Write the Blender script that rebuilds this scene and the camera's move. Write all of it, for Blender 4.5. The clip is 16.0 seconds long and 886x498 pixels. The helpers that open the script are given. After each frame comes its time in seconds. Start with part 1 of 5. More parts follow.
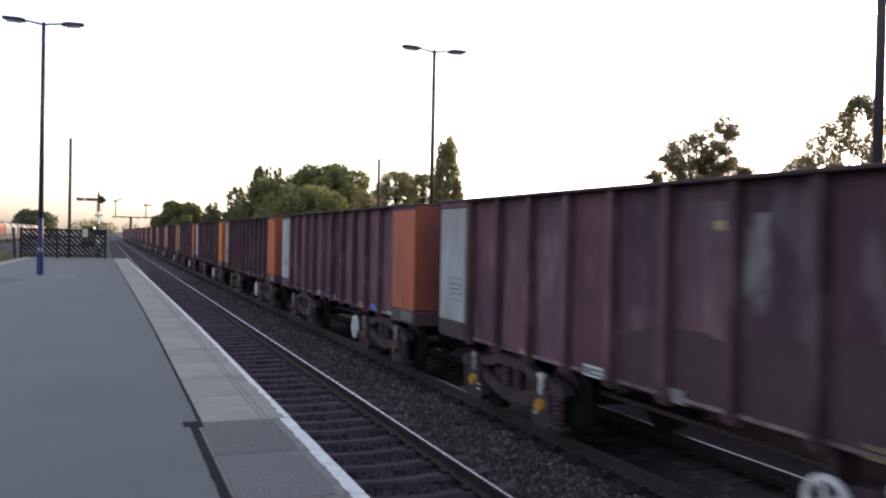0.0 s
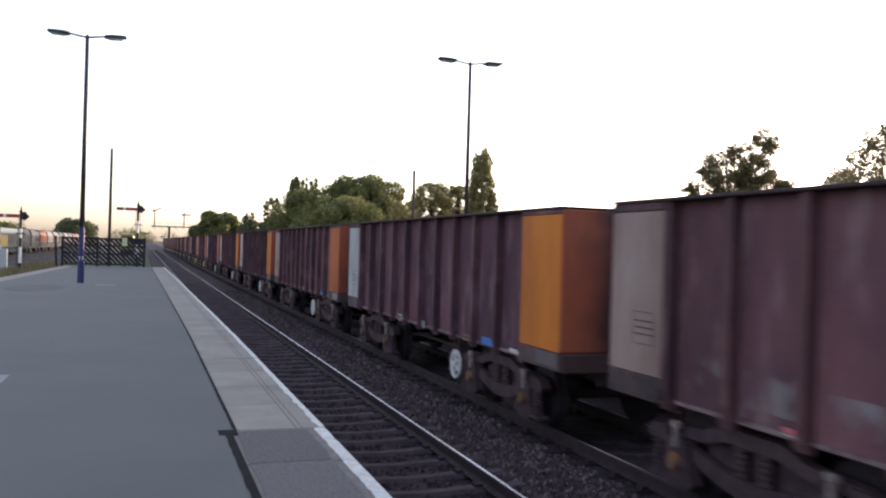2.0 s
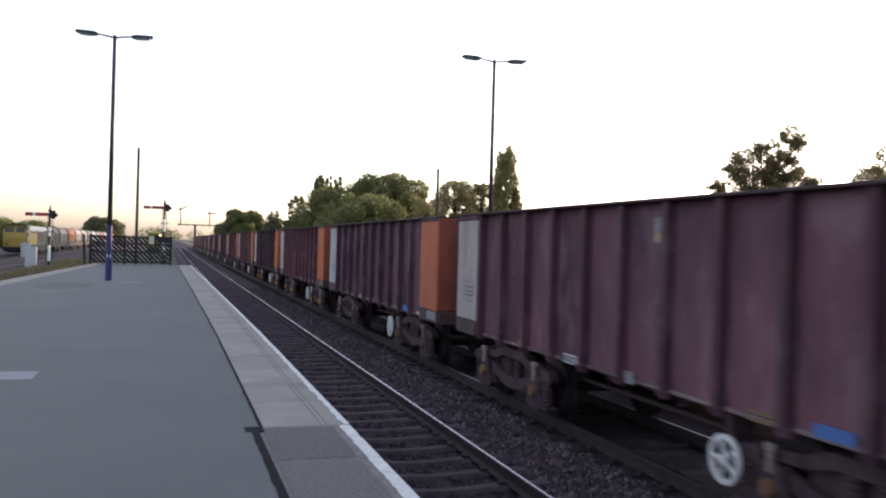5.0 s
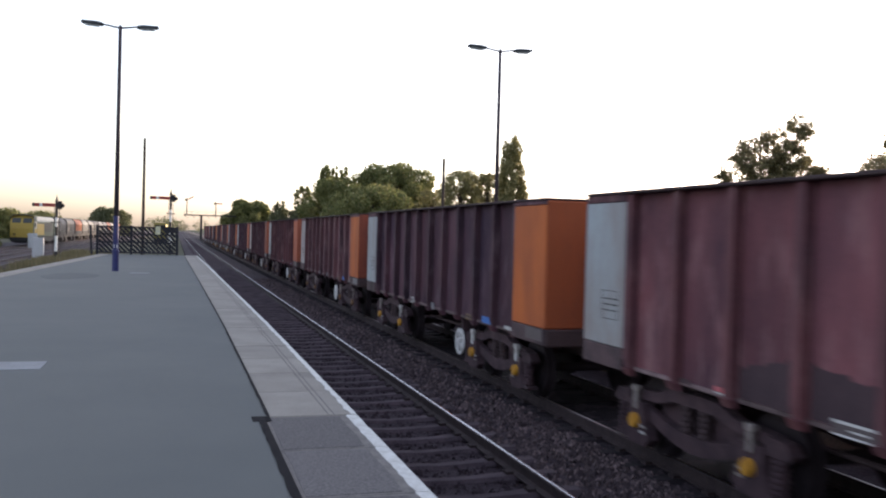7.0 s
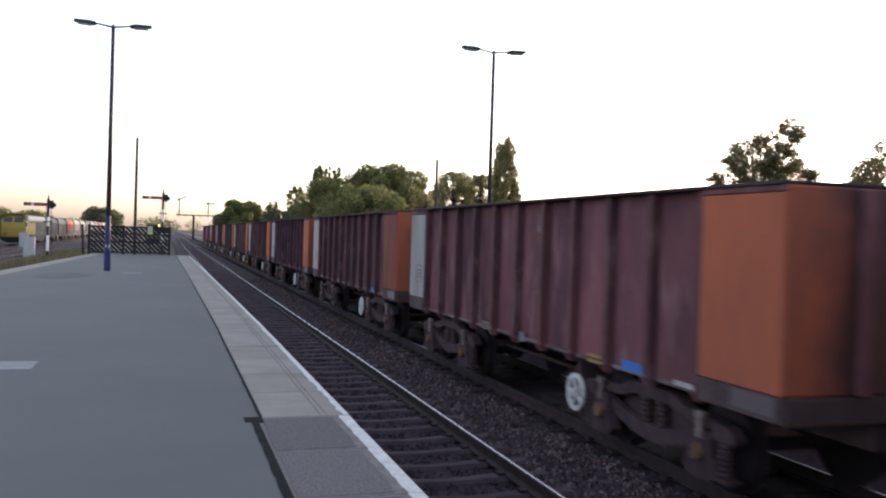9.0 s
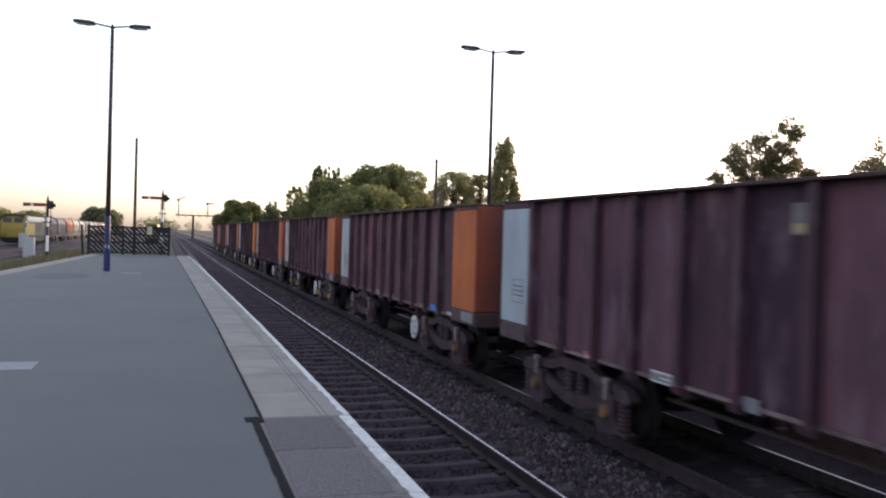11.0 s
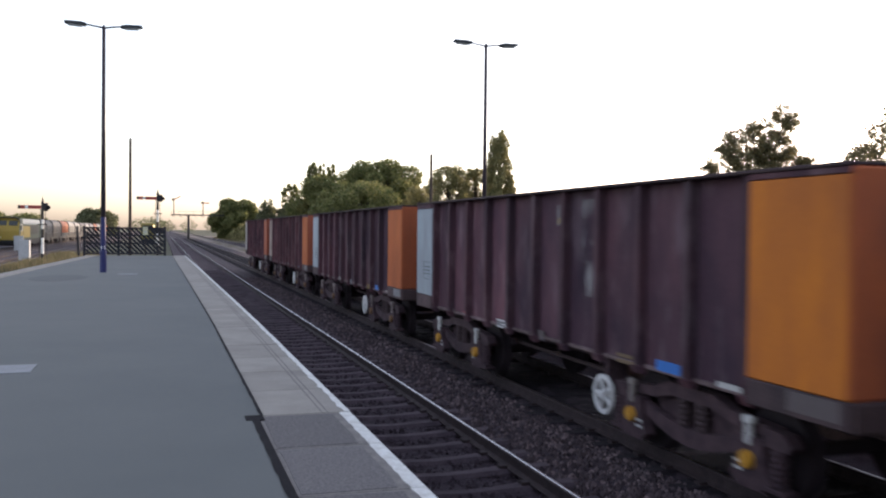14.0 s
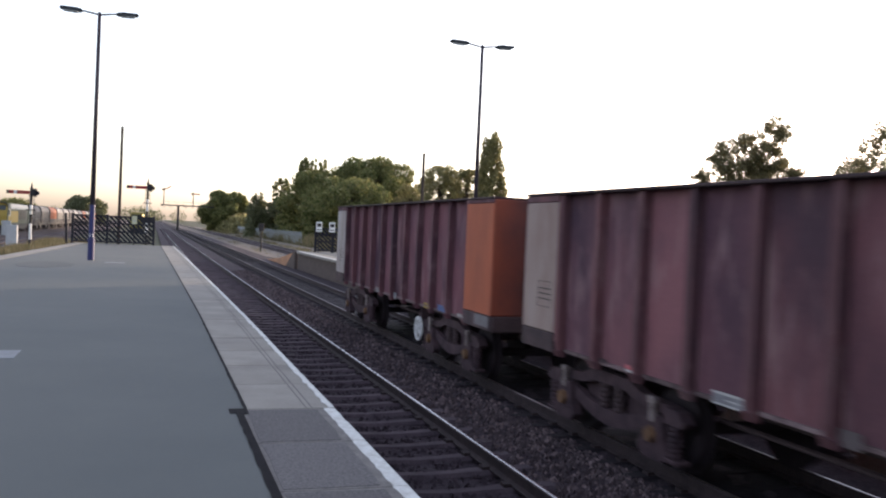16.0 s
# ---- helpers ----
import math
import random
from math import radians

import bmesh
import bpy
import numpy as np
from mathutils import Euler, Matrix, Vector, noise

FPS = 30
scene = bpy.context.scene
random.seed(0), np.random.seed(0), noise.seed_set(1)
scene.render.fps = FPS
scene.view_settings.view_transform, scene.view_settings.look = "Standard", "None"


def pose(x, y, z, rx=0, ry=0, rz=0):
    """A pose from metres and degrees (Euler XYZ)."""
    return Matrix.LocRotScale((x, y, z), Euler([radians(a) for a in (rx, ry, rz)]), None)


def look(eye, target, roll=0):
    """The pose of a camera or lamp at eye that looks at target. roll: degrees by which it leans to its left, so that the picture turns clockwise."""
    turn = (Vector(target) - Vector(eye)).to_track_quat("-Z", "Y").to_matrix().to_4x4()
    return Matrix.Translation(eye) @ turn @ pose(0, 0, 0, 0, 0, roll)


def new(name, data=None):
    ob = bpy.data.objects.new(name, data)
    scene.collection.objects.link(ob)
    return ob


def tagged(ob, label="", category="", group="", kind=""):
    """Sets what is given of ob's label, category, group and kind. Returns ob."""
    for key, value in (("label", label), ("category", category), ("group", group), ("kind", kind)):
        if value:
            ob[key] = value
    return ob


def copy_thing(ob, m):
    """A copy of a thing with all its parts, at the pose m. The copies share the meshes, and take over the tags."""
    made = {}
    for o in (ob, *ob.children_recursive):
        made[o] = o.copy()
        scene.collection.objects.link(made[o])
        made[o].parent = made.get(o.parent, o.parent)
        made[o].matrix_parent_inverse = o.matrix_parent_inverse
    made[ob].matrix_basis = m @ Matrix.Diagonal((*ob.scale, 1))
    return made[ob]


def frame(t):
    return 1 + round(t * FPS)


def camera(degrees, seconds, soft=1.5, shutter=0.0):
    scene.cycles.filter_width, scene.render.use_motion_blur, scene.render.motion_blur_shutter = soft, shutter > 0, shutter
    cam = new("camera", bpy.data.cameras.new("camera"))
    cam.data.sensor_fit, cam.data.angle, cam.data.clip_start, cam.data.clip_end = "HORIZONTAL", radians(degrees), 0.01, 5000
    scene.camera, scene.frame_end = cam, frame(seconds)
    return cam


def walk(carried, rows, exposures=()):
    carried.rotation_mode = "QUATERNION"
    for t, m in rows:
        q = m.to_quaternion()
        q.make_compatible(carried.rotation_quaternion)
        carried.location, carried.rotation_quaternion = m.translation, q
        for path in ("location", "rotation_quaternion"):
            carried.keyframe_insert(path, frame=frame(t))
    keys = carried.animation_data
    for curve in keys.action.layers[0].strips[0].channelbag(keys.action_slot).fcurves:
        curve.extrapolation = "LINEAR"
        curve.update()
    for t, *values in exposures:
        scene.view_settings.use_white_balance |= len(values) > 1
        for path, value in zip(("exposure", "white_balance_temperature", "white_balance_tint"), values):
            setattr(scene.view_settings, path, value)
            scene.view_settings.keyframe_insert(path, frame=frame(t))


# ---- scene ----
# one lens, a hand-held stand on the island platform
cam = camera(53.07, 16.0, soft=2.1, shutter=0.25)
EYE_Z = 1.6
PATH = [
    (0.0, 89.282, -1.183, -20.879), (0.5, 89.462, -1.487, -19.972), (1.0, 89.625, -1.659, -19.216),
    (1.5, 89.744, -1.396, -18.873), (2.0, 89.975, -1.638, -18.660), (2.5, 90.065, -1.631, -18.352),
    (3.0, 90.109, -1.646, -18.013), (3.5, 90.105, -1.873, -17.765), (4.0, 89.963, -1.495, -17.553),
    (4.5, 89.895, -1.590, -17.246), (7.0, 89.150, -1.544, -16.743), (7.5, 89.047, -1.931, -16.959),
    (8.0, 89.039, -1.599, -17.474), (8.5, 89.141, -1.756, -17.366), (9.0, 89.231, -1.780, -17.207),
    (11.5, 89.196, -1.594, -17.275), (12.0, 89.060, -1.204, -17.604), (12.5, 88.896, -1.451, -17.994),
    (13.0, 88.962, -1.728, -17.849), (13.5, 88.903, -1.329, -17.623), (14.0, 88.882, -0.601, -17.495),
    (14.5, 89.012, -1.128, -17.510), (15.0, 89.132, -1.618, -17.690), (15.5, 89.122, -2.147, -17.814),
    (16.0, 88.872, -2.570, -18.137)]
walk(cam, [(t, pose(-1.553 - 0.0025 * t, 0, EYE_Z, rx, ry, rz)) for t, rx, ry, rz in PATH],
     [(0.0, 2.3, 6500, 20), (16.0, 2.3, 6500, 20)])

# ---- light: a low evening sun beyond the train, a bright hazy sky ----
SUN_AZ, SUN_EL = 58.0, 6.0
world = bpy.data.worlds.new("evening_sky")
scene.world = world
world.use_nodes = True
wn, wl = world.node_tree.nodes, world.node_tree.links
sky = wn.new("ShaderNodeTexSky")
sky.sky_type, sky.sun_disc = "NISHITA", False
sky.sun_elevation, sky.sun_rotation = radians(SUN_EL), radians(SUN_AZ)
sky.air_density, sky.dust_density, sky.ozone_density = 1.0, 1.8, 2.2
wn["Background"].inputs["Strength"].default_value = 0.15
haze = wn.new("ShaderNodeHueSaturation")
haze.inputs["Saturation"].default_value = 0.52
wl.new(sky.outputs["Color"], haze.inputs["Color"])
wl.new(haze.outputs["Color"], wn["Background"].inputs["Color"])
sun_data = bpy.data.lights.new("sun", "SUN")
sun_data.energy, sun_data.angle, sun_data.color = 1.0, radians(3.0), (1.0, 0.78, 0.52)
sun = new("sun", sun_data)
sa, ca = math.sin(radians(SUN_AZ)), math.cos(radians(SUN_AZ))
sun.matrix_world = look((200 * sa, 200 * ca, 60), (0, 0, 60 - 200 * math.tan(radians(SUN_EL))))


# ---- materials ----
def mat(name, base, base2=None, rough=0.8, metal=0.0, scale=4.0, fine=60.0, bump=0.2, stain=0.5, spec=0.3,
        streak=0.0, vary=0.0, distance=0.01, grain=0.2):
    """A surface with large stains, fine grain and relief; streak stretches the stains downwards, vary shifts each object."""
    m = bpy.data.materials.new(name)
    m.use_nodes = True
    n, l = m.node_tree.nodes, m.node_tree.links
    b = n["Principled BSDF"]
    b.inputs["Metallic"].default_value = metal
    b.inputs["Specular IOR Level"].default_value = spec
    tc, mp, oi = n.new("ShaderNodeTexCoord"), n.new("ShaderNodeMapping"), n.new("ShaderNodeObjectInfo")
    add = n.new("ShaderNodeVectorMath")
    add.operation = "MULTIPLY_ADD"
    l.new(oi.outputs["Random"], add.inputs[0])
    add.inputs[1].default_value = (37.0 * (vary > 0), 91.0 * (vary > 0), 0)
    l.new(tc.outputs["Object"], add.inputs[2])
    l.new(add.outputs[0], mp.inputs["Vector"])
    mp.inputs["Scale"].default_value = (1, 1, 1 - 0.85 * streak)
    big, small = n.new("ShaderNodeTexNoise"), n.new("ShaderNodeTexNoise")
    big.inputs["Scale"].default_value, big.inputs["Detail"].default_value, big.inputs["Roughness"].default_value = scale, 6, 0.62
    small.inputs["Scale"].default_value, small.inputs["Detail"].default_value = fine, 4
    l.new(mp.outputs[0], big.inputs["Vector"])
    l.new(add.outputs[0], small.inputs["Vector"])
    ramp = n.new("ShaderNodeValToRGB")
    ramp.color_ramp.elements[0].position, ramp.color_ramp.elements[1].position = 0.36, 0.68
    b2 = base2 or tuple(c * 0.6 for c in base)
    ramp.color_ramp.elements[0].color, ramp.color_ramp.elements[1].color = (*base, 1), (*b2, 1)
    l.new(big.outputs["Fac"], ramp.inputs["Fac"])
    mix0 = n.new("ShaderNodeMix")
    mix0.data_type = "RGBA"
    mix0.inputs["Factor"].default_value = stain
    mix0.inputs["A"].default_value = (*base, 1)
    l.new(ramp.outputs["Color"], mix0.inputs["B"])
    hsv = n.new("ShaderNodeHueSaturation")
    l.new(mix0.outputs["Result"], hsv.inputs["Color"])
    mr = n.new("ShaderNodeMapRange")
    mr.inputs["From Min"].default_value, mr.inputs["From Max"].default_value = 0.25, 0.75
    mr.inputs["To Min"].default_value, mr.inputs["To Max"].default_value = 1 - grain, 1 + grain
    l.new(small.outputs["Fac"], mr.inputs["Value"])
    ml = n.new("ShaderNodeMath")
    ml.operation = "MULTIPLY_ADD"
    l.new(oi.outputs["Random"], ml.inputs[0])
    ml.inputs[1].default_value = vary
    l.new(mr.outputs["Result"], ml.inputs[2])
    sb = n.new("ShaderNodeMath")
    sb.operation = "SUBTRACT"
    l.new(ml.outputs[0], sb.inputs[0])
    sb.inputs[1].default_value = vary * 0.5
    l.new(sb.outputs[0], hsv.inputs["Value"])
    l.new(hsv.outputs["Color"], b.inputs["Base Color"])
    rr = n.new("ShaderNodeMapRange")
    rr.inputs["To Min"].default_value, rr.inputs["To Max"].default_value = rough - 0.12, min(1.0, rough + 0.12)
    l.new(big.outputs["Fac"], rr.inputs["Value"])
    l.new(rr.outputs["Result"], b.inputs["Roughness"])
    if bump:
        bp = n.new("ShaderNodeBump")
        bp.inputs["Strength"].default_value, bp.inputs["Distance"].default_value = bump, distance
        l.new(small.outputs["Fac"], bp.inputs["Height"])
        l.new(bp.outputs[0], b.inputs["Normal"])
    return m


def leaf_mat(name, base, base2, glow=0.5):
    m = bpy.data.materials.new(name)
    m.use_nodes = True
    n, l = m.node_tree.nodes, m.node_tree.links
    b = n["Principled BSDF"]
    b.inputs["Roughness"].default_value = 0.6
    b.inputs["Specular IOR Level"].default_value = 0.2
    geo, ramp = n.new("ShaderNodeNewGeometry"), n.new("ShaderNodeValToRGB")
    ramp.color_ramp.elements[0].color, ramp.color_ramp.elements[1].color = (*base, 1), (*base2, 1)
    l.new(geo.outputs["Random Per Island"], ramp.inputs["Fac"])
    l.new(ramp.outputs["Color"], b.inputs["Base Color"])
    tr, mx = n.new("ShaderNodeBsdfTranslucent"), n.new("ShaderNodeMixShader")
    l.new(ramp.outputs["Color"], tr.inputs["Color"])
    mx.inputs["Fac"].default_value = glow
    l.new(b.outputs[0], mx.inputs[1])
    l.new(tr.outputs[0], mx.inputs[2])
    l.new(mx.outputs[0], n["Material Output"].inputs["Surface"])
    return m


def glow_mat(name, colour, strength):
    m = bpy.data.materials.new(name)
    m.use_nodes = True
    b = m.node_tree.nodes["Principled BSDF"]
    b.inputs["Base Color"].default_value = (*colour, 1)
    b.inputs["Emission Color"].default_value = (*colour, 1)
    b.inputs["Emission Strength"].default_value = strength
    return m


ASPHALT = mat("platform_asphalt", (0.103, 0.114, 0.113), (0.134, 0.143, 0.139), 0.9, scale=0.35, fine=160, bump=0.25, stain=0.8)
COPING = mat("coping_concrete", (0.285, 0.266, 0.236), (0.195, 0.181, 0.166), 0.9, scale=1.4, fine=70, bump=0.25, stain=0.8, vary=0.1)
COPING_OLD = mat("worn_coping", (0.215, 0.2, 0.188), (0.125, 0.118, 0.114), 0.92, scale=9, fine=60, bump=0.5, stain=0.9)
AGGREGATE = mat("exposed_aggregate", (0.155, 0.146, 0.144), (0.078, 0.073, 0.077), 0.94, scale=48, fine=160, bump=0.3, stain=0.95, vary=0.35)
# Dimmed copy of the polished rail head: shade under the train put into colour.
RAIL_TOP_SHADED = mat("shaded_rail_head", (0.42, 0.38, 0.37), (0.32, 0.28, 0.28), 0.34, metal=1.0, scale=3, bump=0.02, stain=0.4)
# Near-black sleeper colour: the shade beneath the train is painted in.
SLEEPER_SHADE = mat("shade_dark_sleeper", (0.022, 0.016, 0.020), (0.012, 0.009, 0.012), 0.95, scale=3, fine=50, stain=0.9)
FOOT = mat("pale_scuffed_steel", (0.19, 0.135, 0.14), (0.07, 0.046, 0.05), 0.8, scale=5, fine=30, bump=0.1, stain=1.0, vary=0.7)
SILL_GREY = mat("grimy_sill_steel", (0.085, 0.053, 0.058), (0.038, 0.027, 0.032), 0.75, scale=2, fine=26, bump=0.15, stain=1.0, vary=0.4)
TAR = mat("tar_joint", (0.018, 0.017, 0.02), None, 0.95, scale=5, bump=0.3, spec=0.08)
WHITE_LINE = mat("white_edge_paint", (0.66, 0.67, 0.65), (0.46, 0.45, 0.42), 0.85, scale=9, fine=60, stain=0.8, grain=0.1)
BRICK_DARK = mat("platform_wall_brick", (0.10, 0.075, 0.065), (0.06, 0.05, 0.05), 0.9, scale=3, fine=30, bump=0.5)
BALLAST = mat("ballast", (0.056, 0.039, 0.049), (0.025, 0.0175, 0.024), 0.95, scale=14, fine=40, bump=1.0, stain=0.9, distance=0.04)
STONE = mat("ballast_stone", (0.114, 0.084, 0.093), (0.046, 0.034, 0.040), 0.95, scale=6, fine=50, bump=0.4)


def by_island(m, low, high):
    """Each stone takes its own lightness."""
    n, l = m.node_tree.nodes, m.node_tree.links
    geo, rp = n.new("ShaderNodeNewGeometry"), n.new("ShaderNodeValToRGB")
    rp.color_ramp.elements[0].color, rp.color_ramp.elements[1].color = (*low, 1), (*high, 1)
    mid = rp.color_ramp.elements.new(0.7)
    mid.color = tuple(0.65 * a + 0.35 * b for a, b in zip((*low, 1), (*high, 1)))
    l.new(geo.outputs["Random Per Island"], rp.inputs["Fac"])
    l.new(rp.outputs["Color"], n["Principled BSDF"].inputs["Base Color"])


by_island(STONE, (0.032, 0.023, 0.027), (0.165, 0.122, 0.125))
STONE_DARK = mat("sooty_ballast_stone", (0.05, 0.036, 0.044), (0.025, 0.018, 0.023), 0.95, scale=6, fine=50, bump=0.4)
SLEEPER = mat("sleeper_concrete", (0.092, 0.069, 0.080), (0.048, 0.036, 0.044), 0.95, scale=2.5, fine=50, stain=0.9, vary=0.25)
RAIL_SIDE = mat("rusty_rail", (0.048, 0.033, 0.034), (0.027, 0.02, 0.022), 0.8, metal=0.2, scale=6, stain=0.8)
RAIL_TOP = mat("polished_rail_head", (0.97, 0.94, 0.91), (0.88, 0.85, 0.82), 0.27, metal=1.0, scale=3, bump=0.02, stain=0.4)
EARTH = mat("rough_ground", (0.085, 0.078, 0.045), (0.045, 0.055, 0.025), 0.95, scale=0.12, fine=3, bump=0.8, stain=1.0, distance=0.1)
DIRT = mat("sandy_cess", (0.175, 0.15, 0.125), (0.11, 0.095, 0.08), 0.95, scale=0.5, fine=14, bump=0.7, stain=0.9, distance=0.03)
# The orange stands in for patches of low sun on the gravel.
RAMP = mat("sun_patched_gravel_ramp", (0.44, 0.22, 0.12), (0.17, 0.13, 0.10), 0.95, scale=0.8, fine=20, bump=0.5)
POLE_BLUE = mat("blue_painted_steel", (0.018, 0.022, 0.11), (0.012, 0.015, 0.07), 0.5, scale=5, bump=0.05, spec=0.4)
POLE_GREY = mat("grey_lamp_column", (0.10, 0.10, 0.12), (0.06, 0.06, 0.075), 0.5, metal=0.3, scale=5, bump=0.05)
POLE_TOP = mat("dark_column_paint", (0.045, 0.035, 0.045), (0.03, 0.026, 0.032), 0.5, scale=5, bump=0.05)
LAMP_HEAD = mat("dark_lamp_housing", (0.035, 0.042, 0.05), (0.02, 0.025, 0.03), 0.5, scale=5, bump=0.05)
GLASS_LENS = mat("lamp_lens", (0.25, 0.27, 0.28), None, 0.15, scale=3, bump=0.0, spec=0.6)
FENCE = mat("dark_painted_fence", (0.013, 0.013, 0.022), (0.008, 0.008, 0.013), 0.6, scale=6, bump=0.1)
TIMBER = mat("weathered_pole", (0.055, 0.04, 0.032), (0.03, 0.024, 0.02), 0.9, scale=3, bump=0.4, streak=0.9)
RED = mat("signal_red", (0.30, 0.035, 0.032), (0.19, 0.03, 0.03), 0.5, scale=6, bump=0.05)
WHITE = mat("white_paint", (0.75, 0.75, 0.73), (0.55, 0.54, 0.52), 0.55, scale=5, bump=0.05)
BLACK = mat("black_paint", (0.014, 0.014, 0.016), None, 0.5, scale=5, bump=0.05)
STEEL_DARK = mat("dark_ironwork", (0.03, 0.03, 0.034), (0.05, 0.035, 0.028), 0.6, metal=0.3, scale=6, bump=0.1)
CABINET = mat("grey_cabinet_paint", (0.42, 0.43, 0.44), (0.30, 0.30, 0.30), 0.6, scale=4, bump=0.05)
BODY = mat("rusty_wagon_steel", (0.122, 0.058, 0.065), (0.06, 0.038, 0.048), 0.72, scale=0.9, fine=26, bump=0.12, stain=1.0, spec=0.13, streak=0.45, vary=0.25, grain=0.08)
# Darker than the sheets: shade on the ribs' side faces is mixed into this colour.
RIB = mat("wagon_rib_steel", (0.108, 0.053, 0.059), (0.05, 0.033, 0.041), 0.7, scale=1.6, fine=26, bump=0.12, stain=1.0, spec=0.13, streak=0.7, vary=0.25, grain=0.08)
RIM = mat("wagon_top_rim", (0.056, 0.036, 0.038), (0.030, 0.021, 0.024), 0.85, scale=3, bump=0.2)
BOGIE = mat("dusty_bogie_casting", (0.062, 0.036, 0.042), (0.026, 0.016, 0.021), 0.85, scale=5, bump=0.3, stain=0.9, vary=0.2)
WHEEL = mat("steel_wheel", (0.026, 0.018, 0.022), (0.015, 0.011, 0.014), 0.8, metal=0.1, scale=4, bump=0.1)
TREAD = mat("bright_wheel_tread", (0.5, 0.48, 0.46), None, 0.3, metal=1.0, scale=4, bump=0.02)
SHEET = mat("wagon_side_sheet", (0.138, 0.064, 0.073), (0.055, 0.034, 0.045), 0.7, scale=0.8, fine=22, bump=0.12, stain=1.0, spec=0.13, streak=0.5, vary=0.42, grain=0.08)


def bluish_sheets(m):
    """Some sheets were renewed in a darker blue-black steel."""
    n, l = m.node_tree.nodes, m.node_tree.links
    b = n["Principled BSDF"]
    source = b.inputs["Base Color"].links[0].from_socket
    oi = next(q for q in n if q.bl_idname == "ShaderNodeObjectInfo")
    sc, fr, rp, mx = n.new("ShaderNodeMath"), n.new("ShaderNodeMath"), n.new("ShaderNodeMapRange"), n.new("ShaderNodeMix")
    sc.operation, sc.inputs[1].default_value = "MULTIPLY", 7.31
    fr.operation = "FRACT"
    l.new(oi.outputs["Random"], sc.inputs[0])
    l.new(sc.outputs[0], fr.inputs[0])
    rp.inputs["From Min"].default_value, rp.inputs["From Max"].default_value = 0.68, 0.95
    rp.inputs["To Max"].default_value = 0.6
    l.new(fr.outputs[0], rp.inputs["Value"])
    mx.data_type, mx.blend_type = "RGBA", "MULTIPLY"
    l.new(rp.outputs["Result"], mx.inputs["Factor"])
    l.new(source, mx.inputs["A"])
    mx.inputs["B"].default_value = (0.38, 0.48, 0.62, 1)
    l.new(mx.outputs["Result"], b.inputs["Base Color"])


bluish_sheets(SHEET)


def dusty(m, dust, most):
    """Pale dust washed down the sheets in broad streaks."""
    n, l = m.node_tree.nodes, m.node_tree.links
    b = n["Principled BSDF"]
    source = b.inputs["Base Color"].links[0].from_socket
    tc, oi, ad, mp, no = (n.new("ShaderNode" + k) for k in ("TexCoord", "ObjectInfo", "VectorMath", "Mapping", "TexNoise"))
    ad.operation = "MULTIPLY_ADD"
    l.new(oi.outputs["Random"], ad.inputs[0])
    ad.inputs[1].default_value = (53, 17, 29)
    l.new(tc.outputs["Object"], ad.inputs[2])
    l.new(ad.outputs[0], mp.inputs["Vector"])
    mp.inputs["Scale"].default_value = (1, 2.2, 0.7)
    no.inputs["Scale"].default_value, no.inputs["Detail"].default_value, no.inputs["Roughness"].default_value = 1.5, 7, 0.6
    l.new(mp.outputs[0], no.inputs["Vector"])
    rp, mx = n.new("ShaderNodeMapRange"), n.new("ShaderNodeMix")
    rp.inputs["From Min"].default_value, rp.inputs["From Max"].default_value, rp.inputs["To Max"].default_value = 0.52, 0.78, most
    l.new(no.outputs["Fac"], rp.inputs["Value"])
    mx.data_type = "RGBA"
    l.new(rp.outputs["Result"], mx.inputs["Factor"])
    l.new(source, mx.inputs["A"])
    mx.inputs["B"].default_value = (*dust, 1)
    l.new(mx.outputs["Result"], b.inputs["Base Color"])


dusty(SHEET, (0.23, 0.16, 0.165), 0.75)
dusty(RIB, (0.24, 0.17, 0.17), 0.6)
dusty(BODY, (0.2, 0.14, 0.14), 0.6)
ORE = mat("iron_ore_heap", (0.05, 0.028, 0.024), (0.03, 0.02, 0.018), 0.95, scale=4, fine=30, bump=0.8)
# Ballast colour darkened to stand in for shade beneath the train.
BALLAST_SHADE = mat("shade_dark_ballast", (0.020, 0.013, 0.018), (0.010, 0.0075, 0.011), 0.95, scale=9, fine=40, bump=1.0, stain=0.9, distance=0.04)
YELLOW = mat("yellow_axlebox_paint", (0.48, 0.235, 0.02), (0.34, 0.16, 0.03), 0.6, scale=8, bump=0.05, stain=0.8)
TAB_WHITE = mat("grimy_white_paint", (0.55, 0.55, 0.55), (0.36, 0.34, 0.33), 0.7, scale=7, bump=0.05, stain=0.9, vary=0.3)
BLUE = mat("blue_label_paint", (0.03, 0.16, 0.50), (0.04, 0.12, 0.34), 0.5, scale=6, bump=0.03)
PLATE = mat("grey_data_plate", (0.20, 0.20, 0.22), (0.12, 0.115, 0.13), 0.55, scale=6, bump=0.05, stain=0.8)
INK = mat("black_lettering", (0.02, 0.02, 0.022), None, 0.7, scale=6, bump=0.0)
RED_LABEL = mat("red_and_white_label", (0.48, 0.10, 0.12), (0.40, 0.2, 0.2), 0.6, scale=20, bump=0.0)


def panel_mat(name, base, dirt):
    return mat(name, base, dirt, 0.65, scale=1.6, fine=24, bump=0.05, stain=0.85, streak=0.75, vary=0.12, spec=0.15, grain=0.05)


